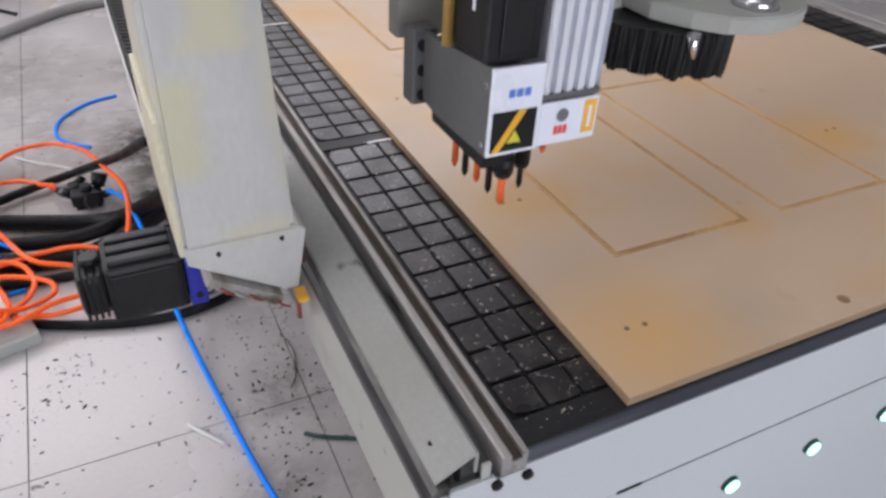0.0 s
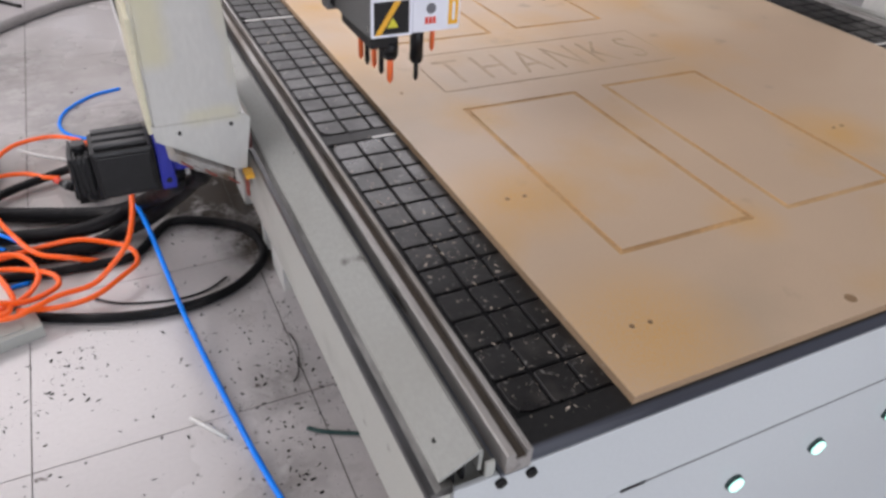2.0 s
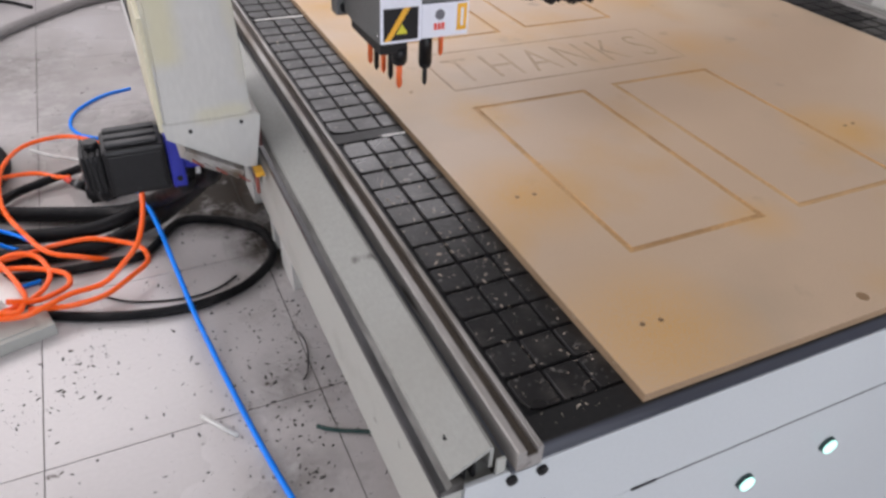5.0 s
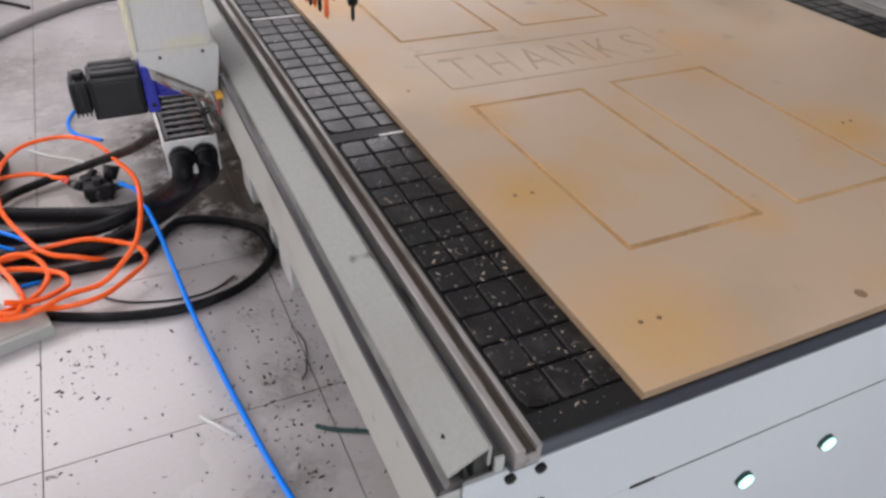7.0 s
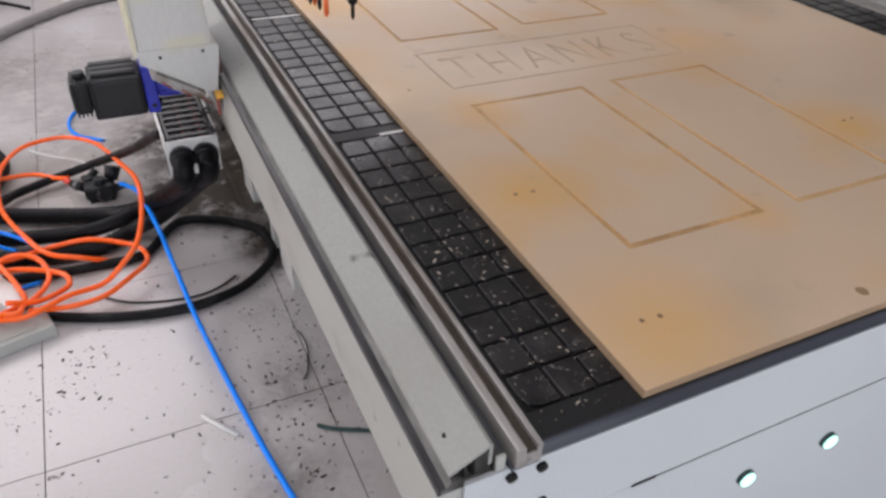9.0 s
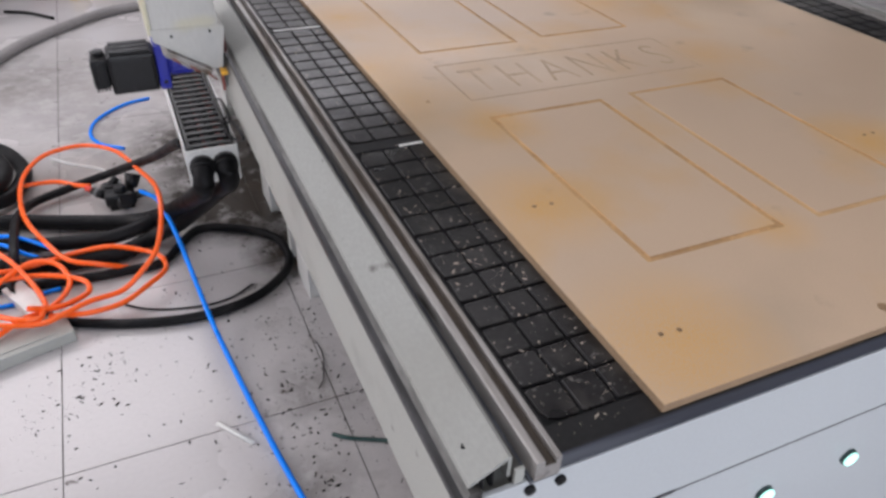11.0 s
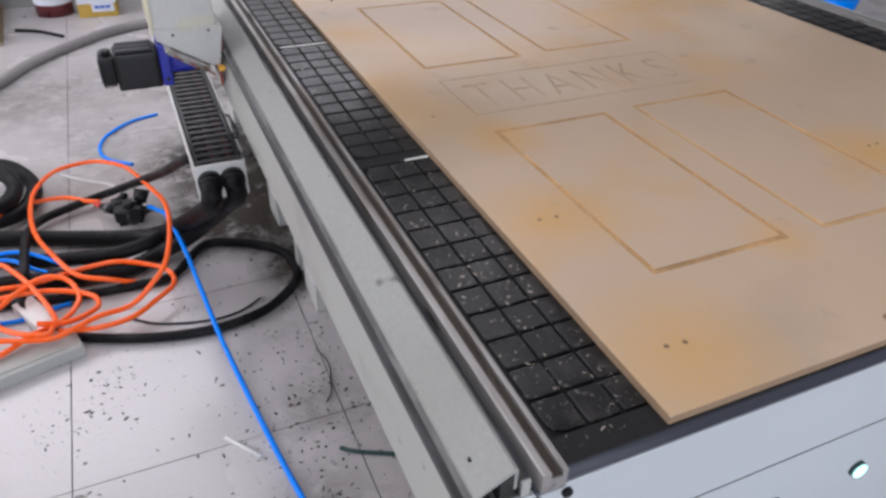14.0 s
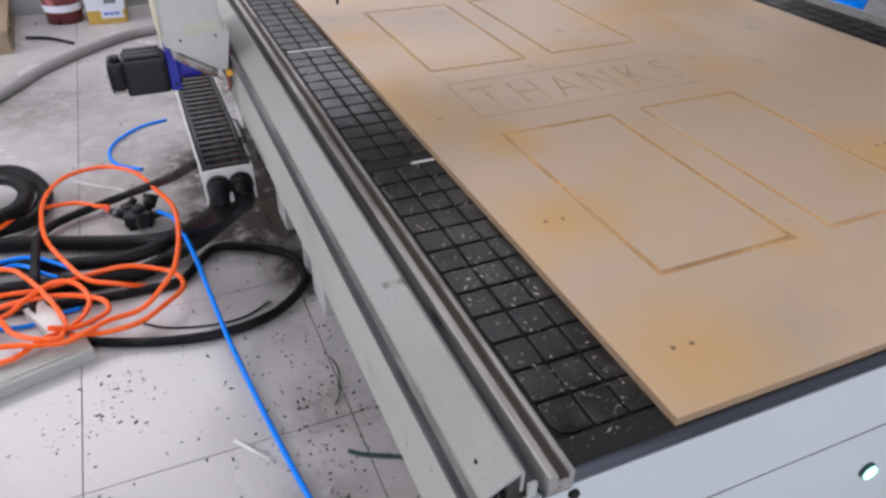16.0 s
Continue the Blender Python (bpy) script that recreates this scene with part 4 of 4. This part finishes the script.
    hose("air_hose", [(-1.1, 1.40, 0.04), (-0.93, 1.46, 0.045), (-0.87, 1.50, 0.06), (-0.80, 1.54, 0.07), (-0.74, 1.52, 0.065), (-0.71, 1.46, 0.05), (-0.72, 1.40, 0.045), (-0.76, 1.34, 0.05), (-0.82, 1.31, 0.055), (-0.88, 1.27, 0.05), (-0.92, 1.26, 0.05), (-1.2, 1.25, 0.03)],
         0.0074, ORANGE, orange, group="orange air hoses")
    hose("air_hose", [(-1.2, 1.45, 0.05), (-0.93, 1.49, 0.06), (-0.84, 1.51, 0.05), (-0.76, 1.49, 0.05), (-0.68, 1.44, 0.05), (-0.66, 1.39, 0.05), (-0.68, 1.36, 0.05), (-0.74, 1.33, 0.055), (-0.8, 1.31, 0.085)], 0.0074, ORANGE, orange, group="orange air hoses")
    blue = "bright blue air hose across the tiles"
    hose("air_hose", [(-0.49, 1.87, 0.05), (-0.4634, 1.753, 0.0985), (-0.4391, 1.655, 0.125), (-0.4133, 1.474, 0.118), (-0.3948, 1.308, 0.081), (-0.377, 1.155, 0.036), (-0.354, 0.99, 0.010), (-0.33, 0.81, 0.006), (-0.30, 0.61, 0.006), (-0.25, 0.35, 0.006)], 0.0068, BLUEHOSE, blue)
    hose("air_hose", [(-0.39, 2.73, 0.006), (-0.50, 2.69, 0.006), (-0.60, 2.58, 0.006), (-0.63, 2.46, 0.006), (-0.60, 2.36, 0.006), (-0.52, 2.29, 0.006)], 0.0062, BLUEHOSE, "short curved offcut of blue air hose", steps=10)
    hose("air_hose", [(-1.2, 1.80, 0.01), (-0.97, 1.74, 0.05), (-0.87, 1.72, 0.06), (-0.78, 1.65, 0.055), (-0.74, 1.60, 0.05)], 0.006, BLUEHOSE, blue)
    hose("air_hose", [(-1.2, 1.70, 0.01), (-0.96, 1.70, 0.05), (-0.89, 1.69, 0.055), (-0.83, 1.63, 0.05), (-0.79, 1.60, 0.045)], 0.006, BLUEHOSE, blue)
    hose("air_hose", [(-0.74, 1.48, 0.007), (-0.80, 1.47, 0.007), (-0.88, 1.45, 0.007), (-1.1, 1.50, 0.007)], 0.006, BLUEHOSE, blue)
    hose("white_wire", [(-0.77, 2.30, 0.004), (-0.70, 2.23, 0.004), (-0.61, 2.16, 0.004), (-0.57, 2.08, 0.012), (-0.545, 1.97, 0.04)], 0.005, WHITE, "thin white wire on the floor", "wire")
    hose("thin_wire", [(-0.60, 1.36, 0.004), (-0.52, 1.30, 0.004), (-0.40, 1.265, 0.004), (-0.31, 1.27, 0.004), (-0.24, 1.31, 0.004)], 0.0028, BLACK, "thin black wire on the floor", "wire")
    hose("thin_wire", [(-0.14, 1.02, 0.003), (-0.135, 0.96, 0.003), (-0.155, 0.88, 0.003), (-0.175, 0.85, 0.003)], 0.0015, BLACK, "thin black wire on the floor", "wire", seg=6)
    hose("suction_hose", [(-2.2, 2.05, 0.024), (-1.45, 2.68, 0.024), (-1.06, 3.24, 0.024), (-0.90, 3.52, 0.024), (-0.70, 3.75, 0.024), (-0.50, 3.92, 0.024), (-0.28, 4.0, 0.024), (0.1, 4.05, 0.024), (0.6, 4.05, 0.024)],
         0.024, GHOSE, "thick grey suction hose curving over the floor", ribs=0.03, rib_len=0.03, seg=16)
    hose("loose_wire", [(-0.250, 1.50, 0.44), (-0.246, 1.36, 0.50), (-0.245, 1.23, 0.56), (-0.243, 1.05, 0.598), (-0.246, 1.12, 0.556), (-0.252, 1.25, 0.51), (-0.258, 1.40, 0.46)], 0.0035, BLACK, "black loose wires hanging beside the tray", "wire", seg=8)
    hose("loose_wire", [(-0.246, 1.42, 0.53), (-0.244, 1.33, 0.56), (-0.246, 1.20, 0.57), (-0.250, 1.28, 0.53), (-0.256, 1.46, 0.45)], 0.003, BLACK, "black loose wires hanging beside the tray", "wire", seg=8)
    hose("thin_rod", [(-1.0, 4.14, 0.008), (-0.88, 4.08, 0.008), (-0.76, 3.95, 0.008)], 0.009, BLACK, "short dark rod on the floor", "rod")


hoses()


def valve():
    v = tagged(thing("hand_valve"), "black plastic valve between orange and blue air hoses", "valve")
    bm = box(B(), -0.600, -0.505, 1.855, 1.91, 0.012, 0.058, 0.012, m=None)
    cyl(bm, (-0.60, 1.90, 0.04), (-0.635, 1.945, 0.04), 0.014, 0.011, seg=16)
    cyl(bm, (-0.51, 1.875, 0.035), (-0.485, 1.862, 0.045), 0.015, 0.010, seg=16)
    body = part("valve_body", bm, BLACK, v)
    part("knob", cyl(cyl(B(), (-0.515, 1.90, 0.055), (-0.500, 1.92, 0.092), 0.020, 0.026, seg=20), (-0.55, 1.885, 0.05), (-0.55, 1.885, 0.076), 0.020, 0.017, seg=18), BLACK, v)
    part("fitting", cyl(B(), (-0.632, 1.945, 0.04), (-0.652, 1.972, 0.04), 0.0095, seg=14), REDLABEL, v)
    part("elbow", cyl(cyl(B(), (-0.585, 1.93, 0.015), (-0.585, 1.93, 0.062), 0.019, seg=18), (-0.585, 1.93, 0.05), (-0.555, 1.955, 0.066), 0.013, seg=16), BLACK, v)
    part("gauge", cyl(B(), (-0.545, 1.845, 0.03), (-0.535, 1.825, 0.052), 0.023, 0.021, seg=22), BLACK, v)
    part("nut", cyl(B(), (-0.490, 1.868, 0.045), (-0.478, 1.858, 0.048), 0.0125, seg=6), GREYMETAL, v)
    part("nut", cyl(B(), (-0.612, 1.915, 0.04), (-0.622, 1.930, 0.04), 0.0165, seg=6), GREYMETAL, v)
    part("foot", box(B(), -0.59, -0.515, 1.86, 1.905, 0.0, 0.014), BLACK, v)
    return v


valve()


def floor_things():
    # grey trunking under the orange coils
    m = pose(-0.705, 1.245, 0, 0, 0, 196)
    bm = B()
    box(bm, 0.0, 0.75, -0.10, 0.0, 0.0, 0.034, 0.002)
    box(bm, 0.04, 0.75, -0.085, -0.015, 0.034, 0.037, 0.001)
    tagged(part("steel_bar", bm, PAINT, at=m), "grey painted steel box section on the floor", "steel bar")
    bm = box(B(), 0, 0.16, -0.028, 0.028, 0.0, 0.030, 0.002)
    tagged(part("steel_bar", bm, WHITE, at=pose(-0.785, 1.37, 0, 0, 0, 118)), "short white box section among the hoses", "steel bar")
    bm = cyl(B(), (-0.421, 0.829, 0.005), (-0.356, 0.743, 0.005), 0.0048, seg=12)
    tagged(part("plastic_tube", bm, WHITE), "short white plastic tube on the tiles", "tube")
    bm = tube([(-0.186, 0.70, 0.005), (-0.15, 0.672, 0.006), (-0.06, 0.628, 0.005)], 0.0048)
    tagged(part("plastic_tube", bm, GREEN), "dark green plastic strip on the tiles", "tube")


floor_things()


def far_things():
    # tin, carton and pallet before the far wall
    t = tagged(thing("paint_tin", pose(-0.80, 4.44, 0)), "dark red and silver paint tin on the floor", "tin")
    part("can", cyl(B(), (0, 0, 0), (0, 0, 0.17), 0.10, 0.105, seg=28), PAILRED, t)
    part("label_band", cyl(B(), (0, 0, 0.07), (0, 0, 0.11), 0.1045, 0.106, seg=28, caps=False), LABEL, t)
    part("rim", cyl(B(), (0, 0, 0.165), (0, 0, 0.18), 0.108, seg=28), CHROME, t)
    part("handle", tube([(-0.105, 0, 0.15), (-0.07, -0.04, 0.21), (0, -0.06, 0.235), (0.07, -0.04, 0.21), (0.105, 0, 0.15)], 0.005), CHROME, t)
    c = tagged(thing("carton", pose(-0.56, 4.38, 0, 0, 0, -4)), "white carton with a yellow base and a label", "carton")
    part("base", box(B(), -0.105, 0.105, -0.10, 0.10, 0, 0.075, 0.003), CARDY, c)
    part("top", box(B(), -0.105, 0.105, -0.10, 0.10, 0.0765, 0.30, 0.003), LABEL, c)
    part("label", box(B(), -0.03, 0.09, -0.1035, -0.1005, 0.03, 0.085), LABEL, c)
    for k in range(3):
        part("print", box(B(), 0.0 + k * 0.022, 0.018 + k * 0.022, -0.1035, -0.1003, 0.115, 0.14), INK, c)
        part("print", box(B(), -0.015 + k * 0.03, 0.01 + k * 0.03, -0.1055, -0.1037, 0.05, 0.066), BLUELABEL, c)
    p = tagged(thing("pallet", pose(-1.475, 4.25, 0, 0, 0, 3)), "raw wood pallet standing on the floor", "pallet")
    for y in (-0.32, 0.0, 0.32):
        part("bearer", box(B(), -0.4, 0.4, y - 0.04, y + 0.04, 0.02, 0.10, 0.003), WOOD, p)
    for k in range(6):
        part("board", box(B(), -0.40 + k * 0.14, -0.29 + k * 0.14, -0.36, 0.36, 0.1005, 0.122, 0.003), WOOD, p)
    for k in (0, 5):
        part("board", box(B(), -0.40 + k * 0.14, -0.29 + k * 0.14, -0.36, 0.36, 0.0, 0.0195, 0.003), WOOD, p)
    # blue bucket and dark floor things beyond the machine
    b = tagged(thing("blue_basin", pose(3.60, 2.74, 0)), "blue plastic basin beyond the machine", "basin")
    bm = cyl(B(), (0, 0, 0), (0, 0, 0.16), 0.10, 0.13, seg=28)
    part("bowl", bm, BLUEHOSE, b)


far_things()


def scatter():
    rng = random.Random(11)
    def bits(name, mat, spots, label, category):
        bm = B()
        for x, y, z, s in spots:
            m = Matrix.Translation((x, y, z)) @ Euler((rng.uniform(-0.5, 0.5), rng.uniform(-0.5, 0.5), rng.uniform(0, 6.28))).to_matrix().to_4x4() @ Matrix.Diagonal((s * rng.uniform(0.6, 2.6), s * rng.uniform(0.35, 0.9), s * rng.uniform(0.25, 0.6), 1))
            bmesh.ops.create_icosphere(bm, subdivisions=1, radius=1.0, matrix=m)
        tagged(part(name, bm, mat), label, category, kind="stuff")
    spots = [(rng.uniform(-0.115, -0.005), rng.uniform(0.01, 0.60) if k % 3 else rng.uniform(0.6, 2.2), T + 0.0006, rng.choice((0.0004, 0.0005, 0.0006, 0.0008, 0.0010, 0.0014, 0.0019))) for k in range(420)]
    bits("wood_chips", CHIP, spots, "pale wood chips and dust on the black bed", "wood chips")
    spots = [(rng.uniform(0.0, 0.012), rng.uniform(0.02, 1.2), TOP + 0.0002, rng.choice((0.0004, 0.0006, 0.0009))) for k in range(60)]
    spots += [(rng.uniform(-0.155, -0.143), rng.uniform(0.02, 1.8), 0.7388, rng.choice((0.0004, 0.0006, 0.0008))) for k in range(60)]
    bits("saw_dust", CHIP, spots, "pale sawdust crumbs along the board edge and rail", "sawdust")
    spots = []
    for cx, cy, n, r in [(-0.66, 1.11, 26, 0.09), (-0.80, 0.97, 18, 0.07), (-0.70, 1.05, 16, 0.05), (-0.22, 0.70, 46, 0.12), (-0.18, 0.90, 46, 0.12), (-0.30, 0.55, 40, 0.14), (-0.15, 1.30, 60, 0.22), (-0.15, 1.75, 80, 0.28), (-0.75, 0.75, 20, 0.2), (-0.5, 2.5, 40, 0.4), (-0.8, 2.9, 40, 0.5), (-0.25, 2.3, 60, 0.3), (-0.45, 1.0, 30, 0.35), (-0.20, 0.80, 40, 0.09), (-0.24, 0.55, 30, 0.08), (-0.20, 1.10, 40, 0.08), (-0.64, 1.13, 14, 0.03), (-0.78, 1.00, 10, 0.03), (-0.12, 1.75, 120, 0.14), (-0.10, 2.1, 120, 0.14)]:
        for k in range(n * 3):
            spots.append((rng.gauss(cx, r), rng.gauss(cy, r), 0.001, rng.choice((0.0005, 0.0006, 0.0007, 0.0008, 0.001, 0.0013, 0.0018, 0.0026, 0.0036))))
    bits("floor_dirt", SOIL, spots, "black crumbs and flakes of dirt on the floor", "dirt")


scatter()


# ---- floor tiles ----
def tiles():
    made = None
    rest = B()
    for i in range(-9, 13):
        for j in range(-11, 12):
            x, y = -0.744 + i * 0.6, 0.809 + j * 0.59
            near = -3 <= i <= 3 and -2 <= j <= 6
            if x < -6 or x > 6.4 or y < -6 or y > 4.0 + 0.03:
                if not (y < 4.62 and y > -6 and -6 <= x <= 6.4):
                    continue
            if near:
                if made is None:
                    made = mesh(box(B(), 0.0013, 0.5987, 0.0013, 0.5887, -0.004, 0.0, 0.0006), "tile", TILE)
                ob = new("tile", made)
                ob.location = (x, y, 0)
                ob.parent = FLOOR
            else:
                box(rest, x + 0.0015, x + 0.5985, y + 0.0015, min(y + 0.5885, 4.62), -0.004, 0.0)
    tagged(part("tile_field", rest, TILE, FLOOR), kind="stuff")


tiles()


# ---- what moves ----
def motions():
    run = [(0, 0.0), (0.5, 0.0), (0.9, 0.002), (1.0, 0.014), (1.5, 0.218), (1.8, 0.312), (2.0, 0.324), (2.5, 0.326), (4.2, 0.327), (5.5, 0.327), (5.68, 0.341), (6.18, 0.545),
           (6.3, 0.585), (6.5, 0.632), (7.0, 0.645), (8.2, 0.645), (10.3, 0.647), (10.5, 0.655), (11.0, 0.832), (11.3, 0.940), (11.5, 0.960), (12.0, 0.963), (16.0, 0.966)]
    walk(GANTRY, [(t, pose(0, GY + y, T)) for t, y in run])
    lift = [(0, 0.004), (0.5, -0.0125), (1.0, 0.008), (1.5, 0.004), (2.0, 0.0035), (2.5, -0.008), (3.0, -0.004), (3.5, -0.004), (4.0, -0.009), (5.5, -0.006), (6.5, -0.004),
            (7.0, -0.014), (7.5, -0.003), (8.0, -0.017), (10.5, -0.003), (11.5, -0.006), (14.5, -0.010), (16.0, -0.008)]
    walk(UNIT, [(t, UNIT_REST @ pose(0, 0, z)) for t, z in lift])
    walk(SPINDLE, [(t, pose(0, 0, z)) for t, z in lift])


motions()
